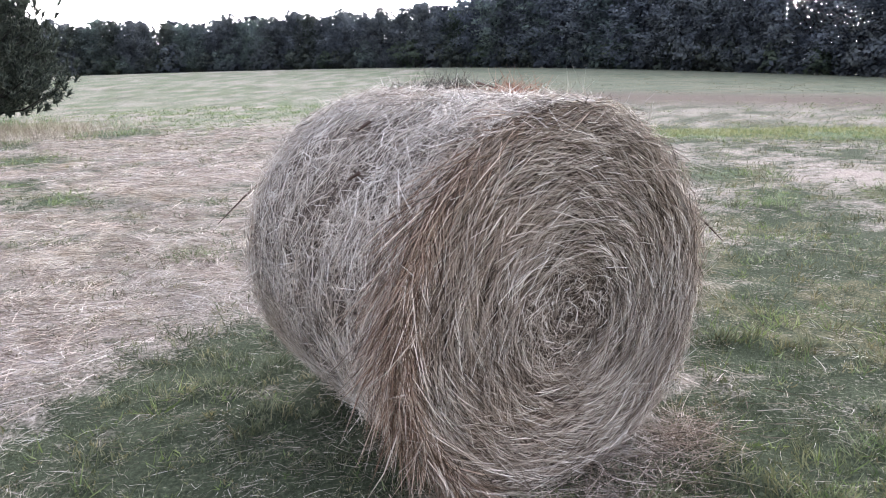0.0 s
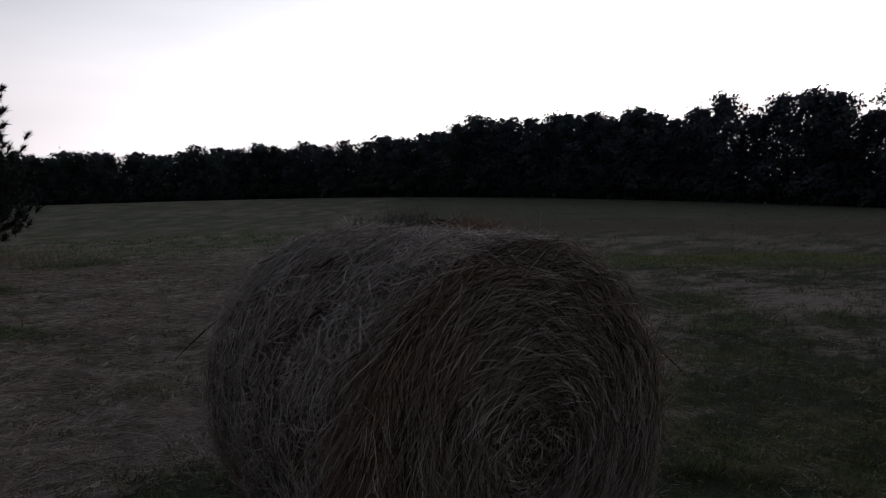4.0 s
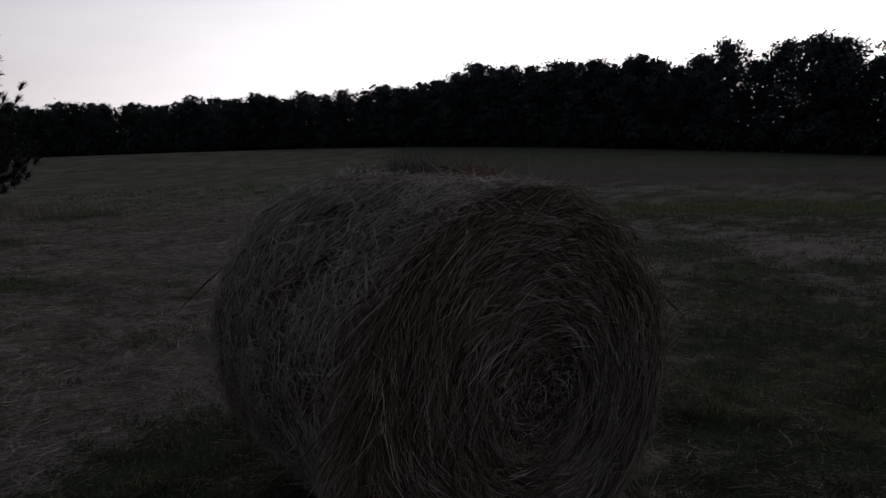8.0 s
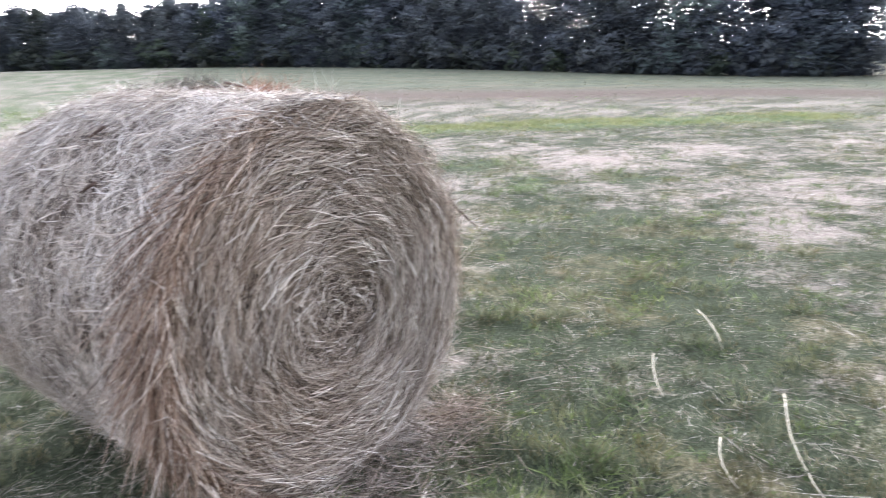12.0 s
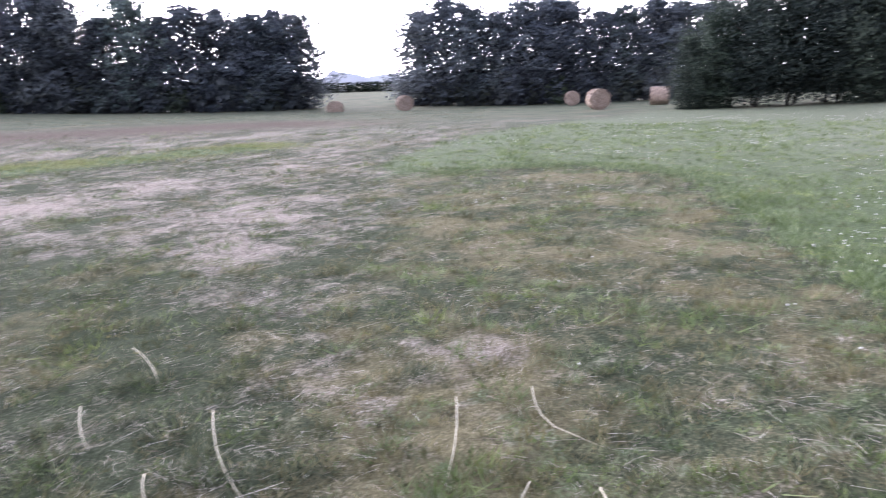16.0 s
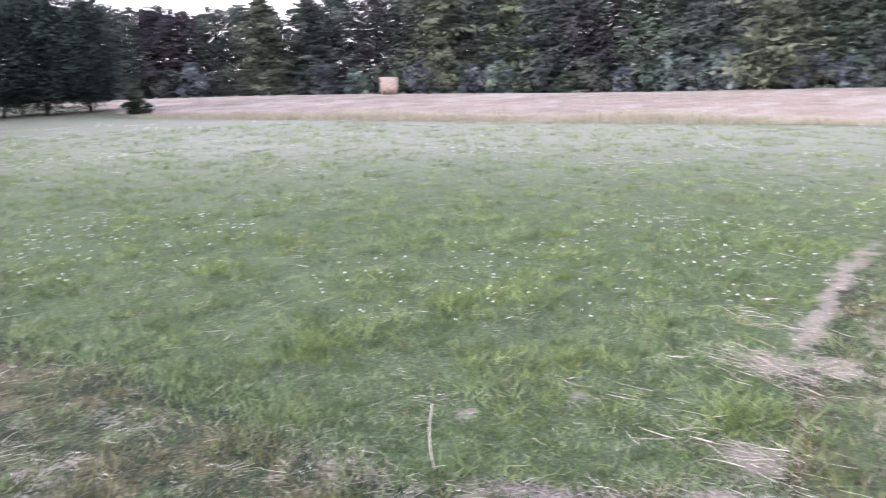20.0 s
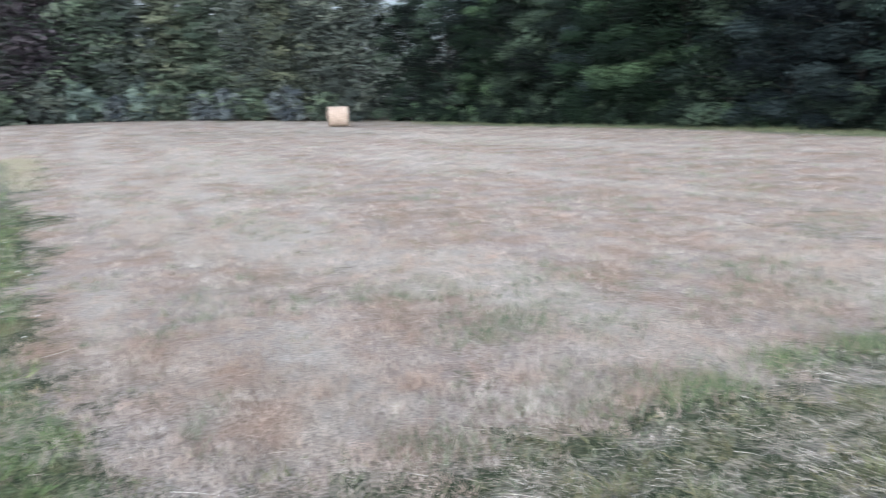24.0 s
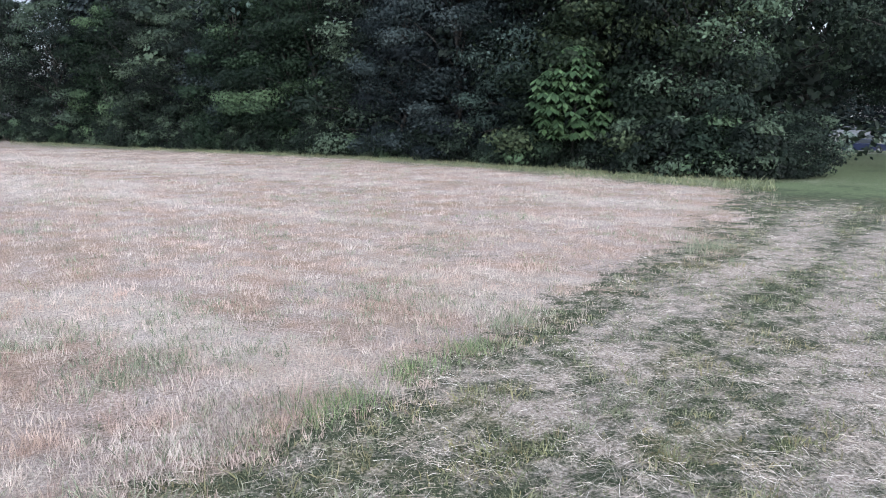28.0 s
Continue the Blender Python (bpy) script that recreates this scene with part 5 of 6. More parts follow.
tuft("dark tuft of dead weeds on top of the hay bale", (0.02, 3.35, 1.34), 420, 0.10, M_DEAD, 212, (0.085, 0.04, 0.012))


def far_bale():
    rng = np.random.default_rng(221)
    ob = thing("hay_bale", "round hay bale lying at the far side of the meadow", "hay bale", "round hay bales")
    part("core", bale_core(222, around=40, deep=8, lump=0.02), M_FAR_CORE, ob)
    part("end_face", strands("end_face", face_strands(rng, 1500, width=(0.012, 0.03), long=(0.12, 0.3))), M_FAR_HAY, ob)
    part("far_end_face", strands("far_end_face", face_strands(rng, 1500, y0=BALE_L, out=1.0, width=(0.012, 0.03), long=(0.12, 0.3))), M_FAR_HAY, ob)
    part("wrapped_side", strands("wrapped_side", wrap_strands(rng, 2600, width=(0.012, 0.03), long=(0.12, 0.3), mess=0.35, lift=0.04)), M_FAR_HAY, ob)
    return ob


# One pinkish-beige hay colour for every far bale
M_FAR_HAY = blades("far_bale_hay", [(0.0, (0.24, 0.17, 0.135)), (0.5, (0.42, 0.33, 0.275)), (1.0, (0.55, 0.46, 0.395))], 0.3, (0.8, 0.7, 0.6))
M_FAR_CORE = plain("bleached_hay", (0.37, 0.285, 0.23), 0.95, grain=30.0, spread=0.5)
bale_kind = far_bale()
for azim, r, turn, label in [(50.2, 66, -60, "round hay bale sunk into the meadow to look half hidden"), (55.8, 66, -42, "round hay bale in front of the tree line"),
                             (68.6, 70, -65, "round hay bale behind another bale at the tree line"), (70.8, 50, -55, "round hay bale with its end turned outwards"),
                             (75.7, 58, 12, "round hay bale lying side-on beside the clump of trees"), (120.1, 60, -29, "round hay bale side-on on the stubble field"),
                             (178.7, 52, 88, "round hay bale side-on below the wood")]:
    x, y = at_polar(azim, r)
    # the first bale is sunk so it looks half hidden from the camera
    c = place(bale_kind, x, y, turn, lift=-0.4 if azim < 51 else 0.0)
    tagged(c, label)
retire(bale_kind)

# ------------------------------------------------------------------ parked cars beyond the hedge
M_PAINT_BLUE = plain("dark_blue_car_paint", (0.007, 0.012, 0.036), 0.3, 0.2)
M_PAINT_SILVER = plain("silver_car_paint", (0.10, 0.107, 0.12), 0.45, 0.3)
M_GLASS = plain("dark_car_glass", (0.03, 0.035, 0.04), 0.08)
M_TYRE = plain("tyre_rubber", (0.02, 0.02, 0.02), 0.9)
M_RIM = plain("alloy_rim", (0.16, 0.165, 0.17), 0.5, 0.3)
M_LAMP = plain("lamp_glass", (0.6, 0.6, 0.58), 0.15)
M_ASPHALT = plain("pale_road", (0.22, 0.21, 0.21), 0.95, grain=3.0)


def extrude_profile(points, width, bevel=0.04):
    bm = bmesh.new()
    a = [bm.verts.new((x, -width / 2, z)) for x, z in points]
    b = [bm.verts.new((x, width / 2, z)) for x, z in points]
    bm.faces.new(a[::-1]), bm.faces.new(b)
    for k in range(len(points)):
        j = (k + 1) % len(points)
        bm.faces.new((a[k], a[j], b[j], b[k]))
    bmesh.ops.recalc_face_normals(bm, faces=bm.faces)
    bmesh.ops.bevel(bm, geom=bm.edges[:], offset=bevel, segments=2, affect="EDGES", profile=0.6)
    return bm


def car(label, paint, at, turn):
    ob = thing("car", label, "car", "parked cars", at, turn)
    part("body", extrude_profile([(-2.1, 0.25), (-2.15, 0.62), (-2.05, 0.86), (-1.1, 0.95), (1.75, 0.98), (2.1, 0.9), (2.12, 0.4), (2.0, 0.25)], 1.72, 0.06), paint, ob)
    part("cabin", extrude_profile([(-1.15, 0.93), (-0.45, 1.38), (0.95, 1.42), (1.6, 0.96)], 1.5, 0.06), paint, ob)
    for s in (-1, 1):
        pane = extrude_profile([(-0.95, 0.97), (-0.42, 1.31), (0.88, 1.34), (1.35, 0.99)], 0.02, 0.004)
        bmesh.ops.translate(pane, verts=pane.verts, vec=(0, s * 0.755, 0))
        part("side_window", pane, M_GLASS, ob)
        for x in (-1.3, 1.3):
            w = bmesh.new()
            bmesh.ops.create_cone(w, cap_ends=True, segments=20, radius1=0.31, radius2=0.31, depth=0.2, matrix=pose(x, s * 0.78, 0.31, 90))
            wheel = part("wheel", w, M_TYRE, ob)
            r = bmesh.new()
            bmesh.ops.create_cone(r, cap_ends=True, segments=16, radius1=0.2, radius2=0.16, depth=0.03, matrix=pose(x, s * 0.89, 0.31, 90 * s))
            rim = part("rim", r, M_RIM, wheel)
        lamp = bmesh.new()
        bmesh.ops.create_cube(lamp, size=1, matrix=pose(-2.1, s * 0.6, 0.68) @ Matrix.Diagonal((0.08, 0.3, 0.12, 1)))
        part("headlight", lamp, M_LAMP, ob)
    return ob


x, y = at_polar(245.8, 86)
car("dark blue parked hatchback seen past the end of the hedgerow", M_PAINT_BLUE, (x, y, z_at(x, y) + 0.05), 295)
x, y = at_polar(244.9, 107)
car("silver parked car in the shade behind a blue car", M_PAINT_SILVER, (x, y, z_at(x, y) + 0.05), 295)


def road():
    c, d = Vector((*at_polar(246.4, 82), 0)), Vector((math.cos(radians(115)), math.sin(radians(115)), 0))
    nrm = Vector((-d.y, d.x, 0))
    bm = bmesh.new()
    rows_ = []
    for k in range(-12, 13):
        row = []
        for s in (-2.4, 2.6):
            q = c + d * (k * 2.0) + nrm * s
            row.append(bm.verts.new((q.x, q.y, z_at(q.x, q.y) + 0.04)))
        rows_.append(row)
    for a, b in zip(rows_, rows_[1:]):
        bm.faces.new((a[0], a[1], b[1], b[0]))
    bmesh.ops.recalc_face_normals(bm, faces=bm.faces)
    me = bpy.data.meshes.new("road")
    bm.to_mesh(me), bm.free()
    me.materials.append(M_ASPHALT)
    tagged(new("road", me), "pale worn lane past the end of the hedgerow", "road", kind="structure")


road()

# ------------------------------------------------------------------ what lies and grows on the ground


def scatter(rng, n, r0, r1, a0, a1, power=1.0):
    """Places in a ring sector; more of them near the middle when power is small."""
    u = rng.random(n)
    if power == 0:
        r = r0 * (r1 / r0) ** u
    else:
        r = (r0**power + (r1**power - r0**power) * u) ** (1 / power)
    a = np.radians(rng.uniform(a0, a1, n))
    return r * np.sin(a), r * np.cos(a), r


def under_bale(x, y):
    """True where the bale's foot stands."""
    dx, dy = x - 0.412, y - 2.275
    c, s = math.cos(radians(31.9)), math.sin(radians(31.9))
    u, v = dx * c + dy * s, -dx * s + dy * c
    return (np.abs(u) < 0.28) & (v > 0.0) & (v < BALE_L)


def lay(name, x, y, up, length, width, curl, rng, material, label, category, heading=None, spread=1.0, lift=0.0, segs=2, tone=None):
    """One spread of blades or stalks as a single mesh."""
    n = len(x)
    p = np.stack([x, y, height(x, y) + lift], -1)
    a = rng.random(n) * 2 * np.pi if heading is None else heading + rng.normal(size=n) * spread
    flat = np.stack([np.cos(a), np.sin(a), 0 * a], -1)
    d = flat * (1 - up)[:, None] + np.array([0, 0, 1.0]) * up[:, None]
    b = rng.random(n) * 2 * np.pi
    bend = np.stack([np.cos(b), np.sin(b), -np.abs(rng.normal(size=n)) * 0.6 * up], -1) * (length * curl)[:, None]
    me = ribbons(name, p, d, length, width, bend, None, segs, rng, tone)
    me.materials.append(material)
    return tagged(new(name, me), label, category, kind="stuff")


def tufted(rng, x, y, per, spread):
    """Blades round each place: their feet, the way each leans, which tuft each belongs to, and the tufts' tones."""
    own = np.repeat(np.arange(len(x)), per)
    a, q = rng.random(len(own)) * 2 * np.pi, np.sqrt(rng.random(len(own))) * spread[own]
    tone = np.clip(rng.random(len(x)) + rng.normal(size=len(x)) * 0.1, 0, 1)
    return x[own] + np.cos(a) * q, y[own] + np.sin(a) * q, a, own, tone[own]


def meadow():
    rng = np.random.default_rng(301)
    # short green grass, longer where it stands in tussocks
    x, y, r = scatter(rng, 60000, 1.3, 16.0, -35, 250, 0.25)
    c = cover(x, y)
    keep = (rng.random(len(x)) < np.clip(1.08 - c["straw"] * 0.95 - c["stubble"] * 1.1 - c["soil"], 0.0, 1) * (1 - 0.85 * c["lush"])) & ~under_bale(x, y)
    keep &= rng.random(len(x)) < 0.28 + 0.72 * soft(rough(x, y, 6.5, 97), 0.42, 0.58)
    yellow = rng.random(len(x)) < 0.14 + 0.72 * c["olive"]
    for name, pick, mat, lab in (("grass", keep & ~yellow, M_GRASS, "short mown green grass between the hay litter"), ("yellowing_grass", keep & yellow, M_OLIVE, "short yellowing mown grass")):
        a, b, q = x[pick], y[pick], r[pick]
        tus = 0.45 + 1.5 * soft(rough(a, b, 6.5, 97), 0.44, 0.70) * rng.uniform(0.6, 1.3, len(a))
        a, b, lean, own, tone = tufted(rng, a, b, 9, (0.022 + 0.004 * q) * (0.7 + 0.5 * tus))
        n, q, tus = len(a), q[own], tus[own]
        lay(name, a, b, rng.uniform(0.4, 0.95, n), rng.uniform(0.016, 0.05, n) * (1 + 0.02 * q) * tus, rng.uniform(0.0024, 0.0050, n) * (1 + 0.10 * q), np.full(n, 0.35), rng, mat, lab, "grass", heading=lean, spread=0.6, tone=tone)
    # lush clover meadow
    x, y, r = scatter(rng, 46000, 1.5, 28.0, -38, 175, 0.2)
    c = cover(x, y)
    keep = rng.random(len(x)) < c["lush"] * (1 - c["soil"]) * (1 - c["stubble"]) * (1 - 0.5 * c["bloom"])
    x, y, r = x[keep], y[keep], r[keep]
    tus = 0.45 + 1.5 * soft(rough(x, y, 2.6, 99), 0.4, 0.7) * rng.uniform(0.6, 1.3, len(x))
    x, y, lean, own, tone = tufted(rng, x, y, 10, (0.03 + 0.005 * r) * (0.6 + 0.5 * tus))
    n, r, tus = len(x), r[own], tus[own]
    lay("clover_meadow", x, y, rng.uniform(0.4, 0.95, n), rng.uniform(0.022, 0.07, n) * (1 + 0.03 * r) * tus, rng.uniform(0.0028, 0.0060, n) * (1 + 0.11 * r), np.full(n, 0.45), rng, M_LUSH,
        "lush green grass and clover", "grass", segs=1, heading=lean, spread=0.6, tone=tone)
    # taller grass left standing round the mown patch
    edge = np.array([(2.2, -1.6), (3.5, -1.25), (5.8, -0.15), (8.4, 0.95), (11.4, 2.3), (11.95, 4.5), (10.6, 5.95), (9.4, 5.9)])
    n = 9500
    k = rng.random(n) ** 0.8 * (len(edge) - 1)
    i = np.minimum(k.astype(int), len(edge) - 2)
    q = edge[i] * (1 - (k - i))[:, None] + edge[i + 1] * (k - i)[:, None]
    q = q + rng.normal(size=(n, 2)) * (0.10 + 0.012 * np.hypot(q[:, 0], q[:, 1]))[:, None]
    x, y, r = q[:, 0], q[:, 1], np.hypot(q[:, 0], q[:, 1])
    lay("edge_grass", x, y, rng.uniform(0.5, 0.97, n), rng.uniform(0.04, 0.11, n) * (0.4 + 0.9 * rough(x, y, 1.7, 123)) * soft(len(edge) - 1 - k, -0.2, 1.2), rng.uniform(0.003, 0.006, n) * (1 + 0.11 * r), np.full(n, 0.4), rng, M_TUFT,
        "taller green grass standing round the mown patch", "grass")
    # upright stubble, thinning out with the distance
    x, y, r = scatter(rng, 60000, 2.0, 50.0, 95, 250, 0.0)
    c = cover(x, y)
    keep = rng.random(len(x)) < c["stubble"] * (0.35 + 0.65 * soft(rough(x, y, 4.5, 101), 0.36, 0.56))
    x, y, r = x[keep], y[keep], r[keep]
    tus = (0.55 + 0.9 * rough(x, y, 1.8, 103)) * rng.uniform(0.7, 1.25, len(x))
    x, y, lean, own, tone = tufted(rng, x, y, 9, 0.022 + 0.006 * r)
    n, r, tus = len(x), r[own], tus[own]
    lay("stubble", x, y, rng.uniform(0.6, 0.97, n), rng.uniform(0.03, 0.075, n) * (1 + 0.010 * r) * tus, rng.uniform(0.0020, 0.0040, n) * (1 + 0.07 * r), np.full(n, 0.25), rng, M_STUBBLE,
        "pale pinkish dry stubble", "stubble", segs=1, heading=lean, spread=0.7, tone=tone)
    # grey-green growth between the stubble, thick in a few places
    x, y, r = scatter(rng, 26000, 2.0, 32.0, 145, 250, 0.2)
    c = cover(x, y)
    dense = 0.5 * soft(rough(x, y, 0.9, 105), 0.52, 0.68) + 0.3 * soft(rough(x, y, 3.0, 106), 0.6, 0.75)
    for cx, cy, q in WEEDY:
        dense = np.maximum(dense, 0.9 * np.exp(-((x - cx) ** 2 + (y - cy) ** 2) / q**2))
    keep = rng.random(len(x)) < c["stubble"] * dense
    x, y, r = x[keep], y[keep], r[keep]
    x, y, lean, own, tone = tufted(rng, x, y, 9, 0.03 + 0.004 * r)
    n, r = len(x), r[own]
    lay("stubble_weeds", x, y, rng.uniform(0.6, 0.97, n), rng.uniform(0.03, 0.10, n), rng.uniform(0.0022, 0.0045, n) * (1 + 0.08 * r), np.full(n, 0.3), rng, M_WEED,
        "thin greyish grass growing in the stubble", "grass", heading=lean, spread=0.7, tone=tone)
    # flattened hay in streaks on the stubble
    x, y, r = scatter(rng, 130000, 2.2, 40.0, 140, 248, 0.3)
    c = cover(x, y)
    keep = rng.random(len(x)) < c["stubble"] * (0.06 + 0.45 * mown_rows(x, y))
    x, y, r = x[keep], y[keep], r[keep]
    n = len(x)
    lay("flat_hay", x, y, rng.normal(0.05, 0.06, n), rng.uniform(0.05, 0.15, n), rng.uniform(0.0010, 0.0019, n) * (1 + 0.08 * r), np.full(n, 0.45), rng, M_STUBBLE,
        "pale hay left in streaks on the stubble", "hay", heading=-1.25 + 0 * x, spread=0.9, lift=0.045)
    # hay litter lying on the grass in small tangled locks
    x, y, r = scatter(rng, 42000, 1.3, 17.0, -38, 250, 0.25)
    c = cover(x, y)
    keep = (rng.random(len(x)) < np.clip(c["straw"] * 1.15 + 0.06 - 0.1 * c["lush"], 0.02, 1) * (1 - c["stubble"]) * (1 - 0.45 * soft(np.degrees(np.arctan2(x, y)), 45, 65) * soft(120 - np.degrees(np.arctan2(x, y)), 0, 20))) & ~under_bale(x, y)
    x, y = x[keep], y[keep]
    turn = 9.0 * rough(x, y, 1.6, 91) + rng.normal(size=len(x)) * 0.8
    lift = rng.uniform(0.004, 0.035, len(x))
    own = np.repeat(np.arange(len(x)), 9)
    n = len(own)
    x, y = x[own] + rng.normal(size=n) * 0.055, y[own] + rng.normal(size=n) * 0.055
    r = np.hypot(x, y)
    lay("hay_litter", x, y, rng.normal(0.10, 0.14, n), rng.uniform(0.025, 0.095, n), rng.uniform(0.0008, 0.0016, n) * (1 + 0.09 * r), np.full(n, 0.65), rng, M_STRAW,
        "loose pale hay lying on the meadow", "hay", heading=turn[own], spread=0.5, lift=lift[own])
    # raked hay that covers the meadow beside the bale in tangled wavy heaps
    x, y, r = scatter(rng, 17000, 2.2, 20.0, -50, 22, 0.6)
    c = cover(x, y)
    keep = (rng.random(len(x)) < soft(inside(x, y, HAY_LEFT), -0.5, 1.5) * soft(c["straw"], 0.4, 0.8)) & ~under_bale(x, y)
    x, y = x[keep], y[keep]
    turn = 7.0 * rough(x, y, 0.9, 93) + rng.normal(size=len(x)) * 0.5
    heap = 0.01 + 0.075 * soft(rough(x, y, 2.6, 95), 0.42, 0.72) * rng.random(len(x))
    own = np.repeat(np.arange(len(x)), 10)
    n = len(own)
    x, y = x[own] + rng.normal(size=n) * 0.07, y[own] + rng.normal(size=n) * 0.07
    r = np.hypot(x, y)
    lay("raked_hay", x, y, rng.normal(0.05, 0.10, n), rng.uniform(0.08, 0.30, n), rng.uniform(0.0018, 0.004, n) * (1 + 0.07 * r), np.full(n, 0.6), rng, M_RAKED,
        "raked pale pinkish hay lying in tangled wavy heaps", "hay", heading=turn[own], spread=0.45, lift=heap[own], segs=3)
    # a strip of mossy yellow-green regrowth
    n = 14000
    k = rng.random(n)
    x, y = 3.5 + 11.0 * k + rng.normal(size=n) * 0.3, 15.2 - 1.7 * k + rng.normal(size=n) * 0.75
    pick = rng.random(n) < 0.15 + 0.85 * soft(rough(x, y, 0.8, 119), 0.4, 0.6)
    x, y = x[pick], y[pick]
    n = len(x)
    lay("mossy_grass", x, y, rng.uniform(0.4, 0.95, n), rng.uniform(0.04, 0.10, n), rng.uniform(0.008, 0.015, n), np.full(n, 0.4), rng, M_MOSS, "bright yellow-green regrowth on the mown meadow", "grass", segs=1)
    # thin tussocks and straw far out on the mown meadow
    x, y, r = scatter(rng, 90000, 14.0, 70.0, -38, 62, 0.3)
    c = cover(x, y)
    keep = rng.random(len(x)) < (1 - c["lush"]) * (1 - 0.7 * c["tilled"]) * (0.15 + 0.85 * soft(rough(x, y, 0.7, 115), 0.45, 0.65))
    dry = rng.random(len(x)) < 0.15 + 0.7 * soft(rough(x, y, 0.35, 117), 0.42, 0.62)
    for name, pick, mat, lab in (("meadow_grass", keep & ~dry, M_WEED, "short grey-green grass far out on the meadow"), ("dry_meadow_grass", keep & dry, M_OLIVE, "dry yellow-brown grass far out on the meadow")):
        a, b, q = x[pick], y[pick], r[pick]
        n = len(a)
        lay(name, a, b, rng.uniform(0.15, 0.6, n), rng.uniform(0.05, 0.13, n), rng.uniform(0.003, 0.006, n) * (1 + 0.06 * q), np.full(n, 0.4), rng, mat, lab, "grass", segs=1)
    # long single stalks
    x, y, r = scatter(rng, 300, 1.5, 7.0, -30, 248, 1.0)
    n = len(x)
    lay("straw_stalks", x, y, rng.normal(0.02, 0.05, n), rng.uniform(0.12, 0.28, n), rng.uniform(0.0016, 0.0032, n), np.full(n, 0.2), rng, M_STRAW,
        "long single straw stalks lying about", "straw", lift=0.03, segs=3)
    # hay gathered round the foot of the bale
    t = rng.uniform(0, 1, 1300)
    c0, s0 = math.cos(radians(31.9)), math.sin(radians(31.9))
    u = rng.choice([0.0, 1.0], len(t), p=[0.86, 0.14]) * 0.9 + rng.uniform(-0.62, 0.3, len(t))
    v = np.where(u > 0.45, rng.uniform(-0.25, 0.9, len(t)), rng.normal(-0.12, 0.14, len(t)))
    x, y = 0.412 + u * c0 - v * s0, 2.275 + u * s0 + v * c0
    n = len(t)
    lay("fallen_hay", x, y, rng.normal(0.06, 0.09, n), rng.uniform(0.06, 0.26, n), rng.uniform(0.0018, 0.004, n), np.full(n, 0.25), rng, M_HAY,
        "fallen hay heaped round the foot of the bale", "hay", lift=0.03)
    n = 1100
    u, v = rng.normal(0.48, 0.14, n), rng.normal(-0.05, 0.10, n)
    x, y = 0.412 + u * c0 - v * s0, 2.275 + u * s0 + v * c0
    lay("fallen_hay", x, y, rng.normal(0.18, 0.22, n), rng.uniform(0.05, 0.22, n), rng.uniform(0.0014, 0.0028, n), np.full(n, 0.7), rng, M_HAY,
        "loose tangle of fallen hay at the corner of the bale", "hay", lift=rng.uniform(0.01, 0.07, n), segs=3)
    # wisps of straw dropped along the worn path
    for cx, cy, n, s, turn in ((2.28, -3.6, 170, 0.15, 0.2), (1.75, -2.72, 110, 0.12, 0.8), (2.6, -4.3, 50, 0.12, 0.2)):
        x, y = cx + rng.normal(size=n) * s * 1.5, cy + rng.normal(size=n) * s * 0.7
        lay("straw_wisp", x, y, rng.normal(0.06, 0.1, n), rng.uniform(0.05, 0.2, n), rng.uniform(0.0016, 0.003, n), np.full(n, 0.25), rng, M_STRAW, "small heap of pale straw dropped on the worn path", "straw",
            heading=turn + 0 * x, spread=0.5, lift=0.03, segs=3)
    # white clover heads
    x, y, r = scatter(rng, 16000, 2.2, 34.0, 60, 165, 1.2)
    c = cover(x, y)
    keep = rng.random(len(x)) < c["lush"] * soft(rough(x, y, 0.8, 81), 0.52, 0.72) * (0.15 + 0.85 * soft(r, 4.0, 7))
    x, y, r = x[keep], y[keep], r[keep]
    n = len(x)
    s = rng.uniform(0.0045, 0.008, n) * (1 + 0.02 * r)
    z = height(x, y) + rng.uniform(0.05, 0.10, n)
    oct_ = np.array([(1, 0, 0), (0, 1, 0), (-1, 0, 0), (0, -1, 0), (0, 0, 1), (0, 0, -1)], float)
    tri = np.array([(0, 1, 4), (1, 2, 4), (2, 3, 4), (3, 0, 4), (1, 0, 5), (2, 1, 5), (3, 2, 5), (0, 3, 5)])
    co = np.stack([x, y, z], -1)[:, None] + oct_[None] * s[:, None, None]
    me = tri_mesh("clover_flowers", co, np.arange(n)[:, None, None] * 6 + tri[None], True)
    me.materials.append(M_FLOWER)
    tagged(new("clover_flowers", me), "white clover heads among the grass", "flowers", kind="stuff")
    # tall dry grass on the bank at the stubble edge
    edge = [(10.2, -24.4), (16.0, -20.0), (22.0, -15.6), (30.0, -11.6), (38.0, -8.3)]
    n = 26000
    k = rng.random(n) * (len(edge) - 1)
    i = np.minimum(k.astype(int), len(edge) - 2)
    f = k - i
    e = np.array(edge)
    q = e[i] * (1 - f)[:, None] + e[i + 1] * f[:, None] + rng.normal(size=(n, 2)) * 0.45
    x, y = q[:, 0], q[:, 1]
    lay("bank_grass", x, y, rng.uniform(0.6, 0.97, n), rng.uniform(0.10, 0.42, n) * (0.4 + 1.1 * rough(x, y, 0.35, 109)) * (0.15 + 0.85 * soft(k, 0.0, 0.6)), rng.uniform(0.01, 0.022, n), np.full(n, 0.25), rng, M_TALL,
        "tall dry grass on the bank along the stubble field", "grass")
    edge = np.array([(6.2, -15.0), (8.2, -19.8), (9.8, -23.6)])
    n = 2600
    k = rng.random(n) * 2
    i = np.minimum(k.astype(int), 1)
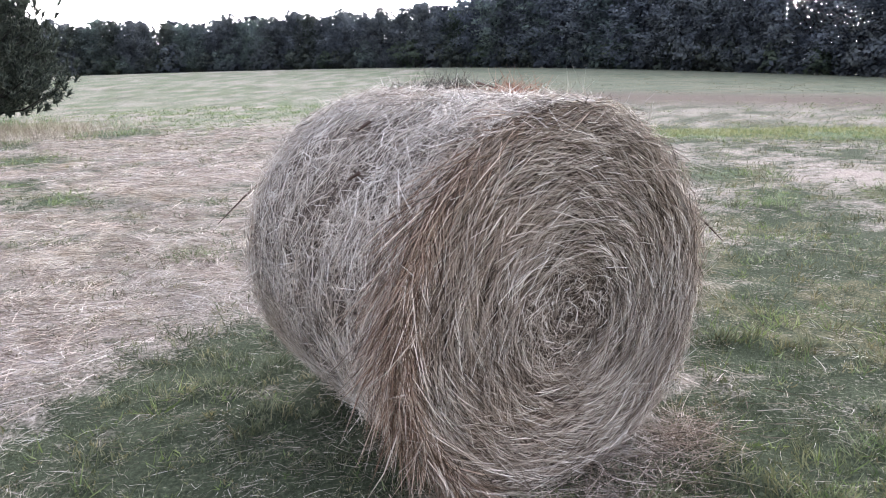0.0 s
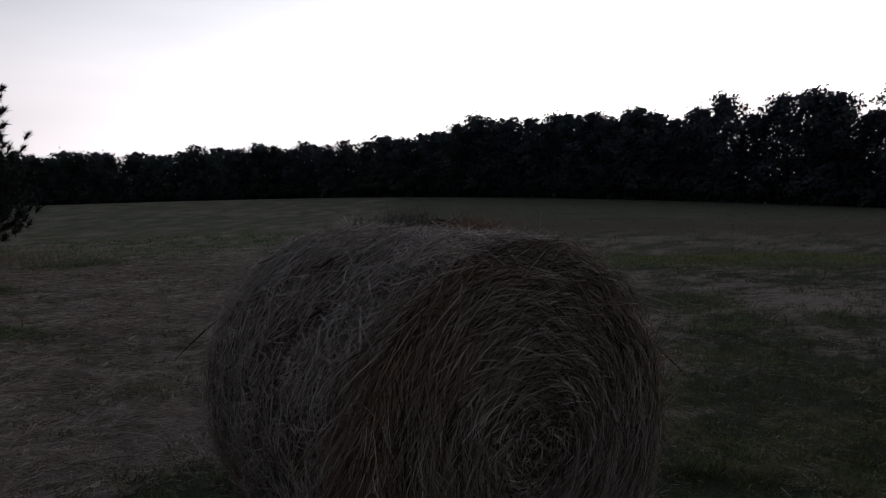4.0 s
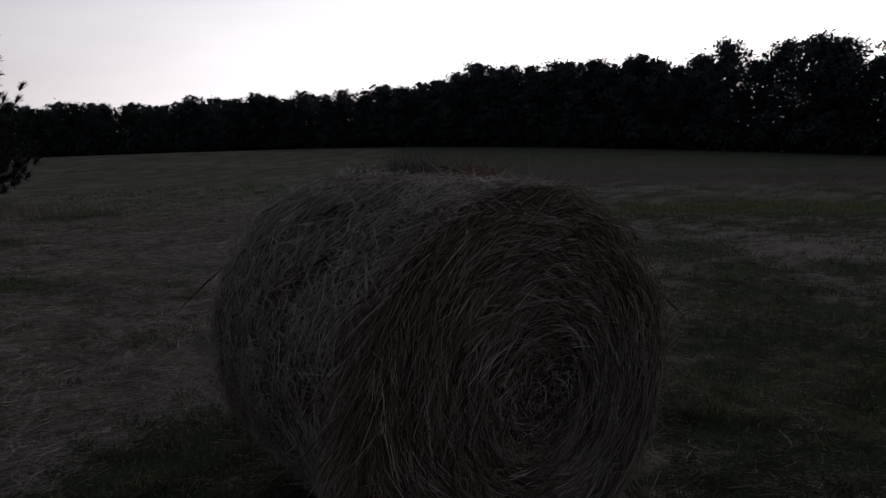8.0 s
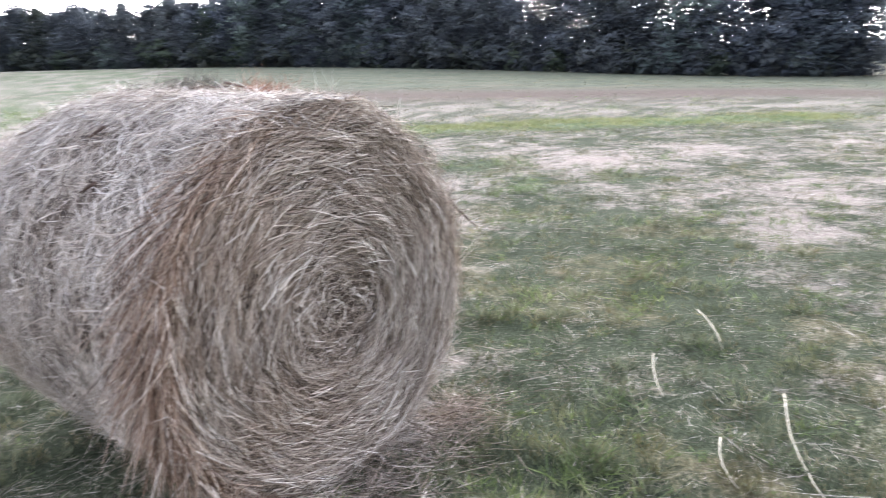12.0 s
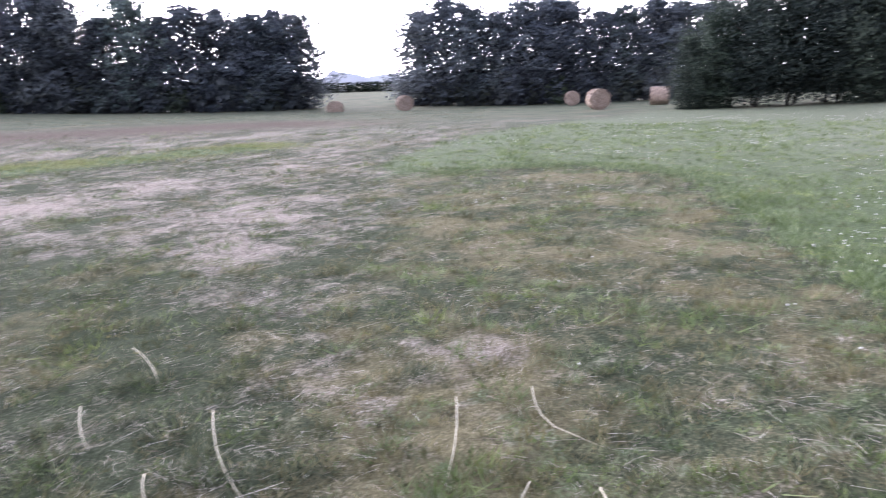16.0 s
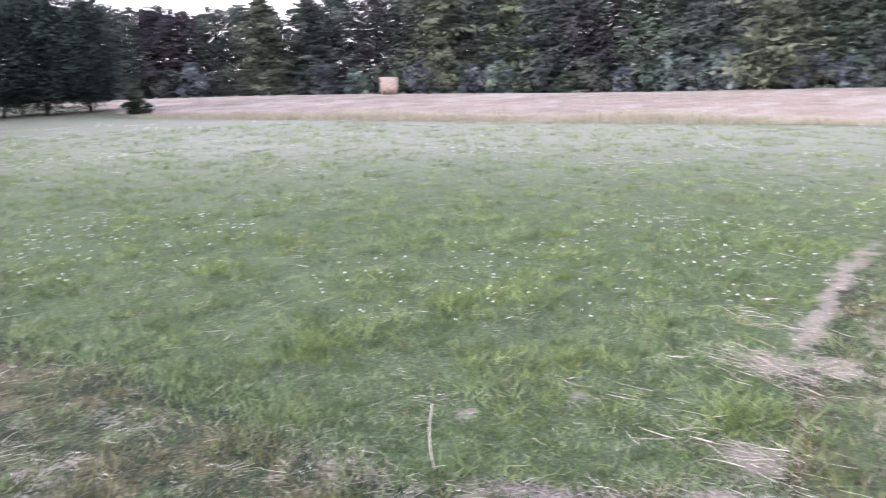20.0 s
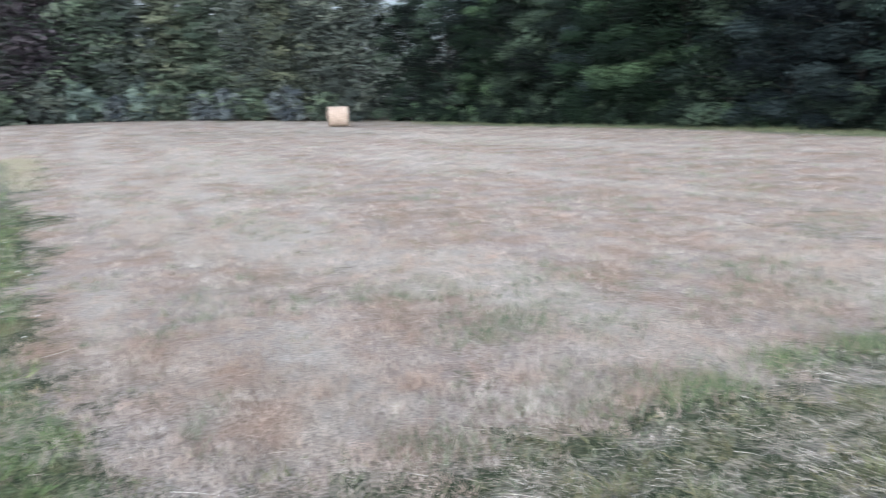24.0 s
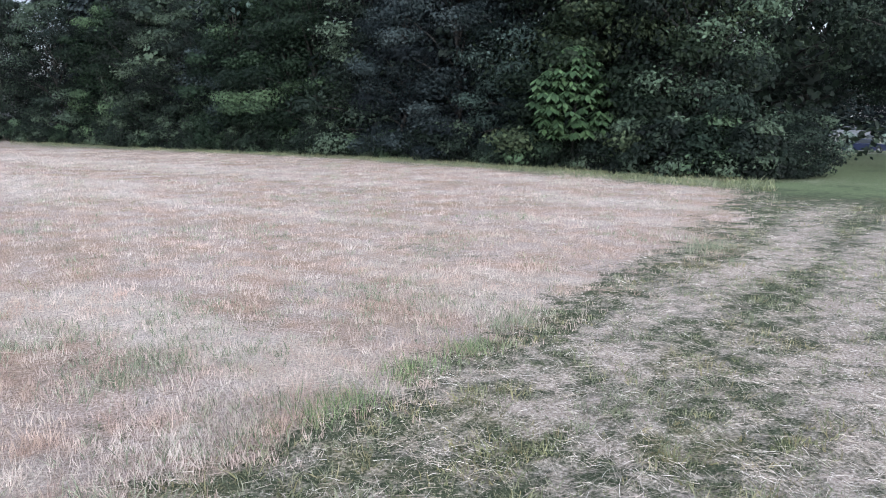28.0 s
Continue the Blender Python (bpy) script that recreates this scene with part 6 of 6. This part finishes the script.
    q = edge[i] * (1 - (k - i))[:, None] + edge[i + 1] * (k - i)[:, None] + rng.normal(size=(n, 2)) * (0.15 + 0.25 * rng.random((n, 1)))
    lay("verge_grass", q[:, 0], q[:, 1], rng.uniform(0.7, 0.97, n), rng.uniform(0.08, 0.34, n) * (0.3 + 0.35 * k) * (0.4 + rough(q[:, 0], q[:, 1], 0.9, 121)), rng.uniform(0.006, 0.014, n), np.full(n, 0.25), rng, M_TALL,
        "tall dry grass along the edge of the clover meadow", "grass")
    # long weeds under the hedgerow and round the pine
    n = 14000
    a = rng.uniform(185, 240, n)
    rr = np.interp(a, [h[0] for h in HEDGE], [h[1] for h in HEDGE]) - rng.uniform(2.2, 7.0, n)
    x, y = rr * np.sin(np.radians(a)), rr * np.cos(np.radians(a))
    lay("hedge_weeds", x, y, rng.uniform(0.5, 0.97, n), rng.uniform(0.06, 0.32, n) * (0.3 + rough(x, y, 0.8, 111)), rng.uniform(0.008, 0.02, n), np.full(n, 0.4), rng, M_GRASS,
        "rank green weeds along the foot of the hedgerow", "weeds")
    px, py = at_polar(-31.8, 20.5)
    n = 5000
    x, y = px + rng.normal(size=n) * 1.4 + 0.3, py + rng.normal(size=n) * 1.3 - 0.6
    lay("pine_grass", x, y, rng.uniform(0.5, 0.97, n), rng.uniform(0.08, 0.40, n) * (0.3 + rough(x, y, 0.9, 113)), rng.uniform(0.006, 0.014, n), np.full(n, 0.4), rng, M_TALL,
        "tall dry grass round the foot of the pine", "grass")
    # tussocks: one green tuft in the hay, others on the stubble margin
    for cx, cy, s, mat, lab in [(-1.99, 5.48, 0.14, M_TUFT, "bright green grass tuft in the pale hay"), (-1.6, -3.35, 0.16, M_TUFT, "fresh green tuft at the margin of the stubble"),
                                (-2.2, -3.6, 0.13, M_TUFT, "fresh green tuft at the margin of the stubble"), (-2.75, -3.75, 0.12, M_TUFT, "fresh green tuft at the margin of the stubble"),
                                (-0.75, -4.4, 0.16, M_WEED, "yellowish grass tuft in the stubble"), (-1.05, -4.65, 0.12, M_WEED, "grey-green grass tuft in the stubble"),
                                (-3.4, -4.1, 0.14, M_WEED, "grey-green grass tuft in the stubble"), (-7.6, -5.3, 0.22, M_WEED, "large grey-green grass tuft at the stubble margin"),
                                (-0.3, -3.0, 0.12, M_WEED, "grey-green grass tuft in the stubble"), (3.34, 7.16, 0.13, M_TUFT, "dark green grass tuft in the mown meadow")]:
        n = int(260 * s / 0.15)
        x, y = cx + rng.normal(size=n) * s, cy + rng.normal(size=n) * s * 0.7
        lay("grass_tuft", x, y, rng.uniform(0.6, 0.97, n), rng.uniform(0.05, 0.15, n), rng.uniform(0.003, 0.006, n), np.full(n, 0.3), rng, mat, lab, "grass tuft")


def straw_stalk(a, b, sag):
    """One long pale stalk lying on the grass, bent at a knot."""
    (ax, ay), (bx, by) = a, b
    pts = []
    for k in range(6):
        t = k / 5
        x, y = ax + (bx - ax) * t + sag * math.sin(math.pi * t) * (by - ay), ay + (by - ay) * t - sag * math.sin(math.pi * t) * (bx - ax)
        pts.append((x, y, float(height(np.float64(x), np.float64(y))) + 0.035 + 0.015 * math.sin(3 * t + ax)))
    ob = thing("straw_stalk", "long pale dry straw stalk lying on the mown grass", "straw", "long straw stalks on the grass")
    part("stem", tube(pts, [0.0026, 0.003, 0.003, 0.0027, 0.0022, 0.0012], 6), M_STALK, ob)


M_STALK = plain("pale_stalk", (0.55, 0.50, 0.38), 0.6, grain=25.0, spread=0.35)
for a, b, sag in [((2.26, 2.18), (1.83, 1.51), 0.08), ((2.87, 1.31), (2.30, 1.01), -0.04), ((2.0, 2.74), (1.79, 2.36), 0.06), ((2.84, -1.97), (2.37, -1.68), 0.05), ((2.56, 3.15), (2.38, 2.71), -0.08),
                  ((2.37, 0.72), (2.02, 0.55), 0.2), ((2.45, 0.50), (2.05, 0.33), -0.22), ((1.75, 1.95), (1.62, 1.70), 0.15), ((3.1, 1.05), (2.75, 0.62), 0.2)]:
    straw_stalk(a, b, sag * 0.6)
meadow()
retire(*far_kinds, *young_far, *young_wood, *back_kinds, *line_three_kinds, *clump_kinds, *near_kinds[:4], roadside, small_bush, shrub, dark_shrub)
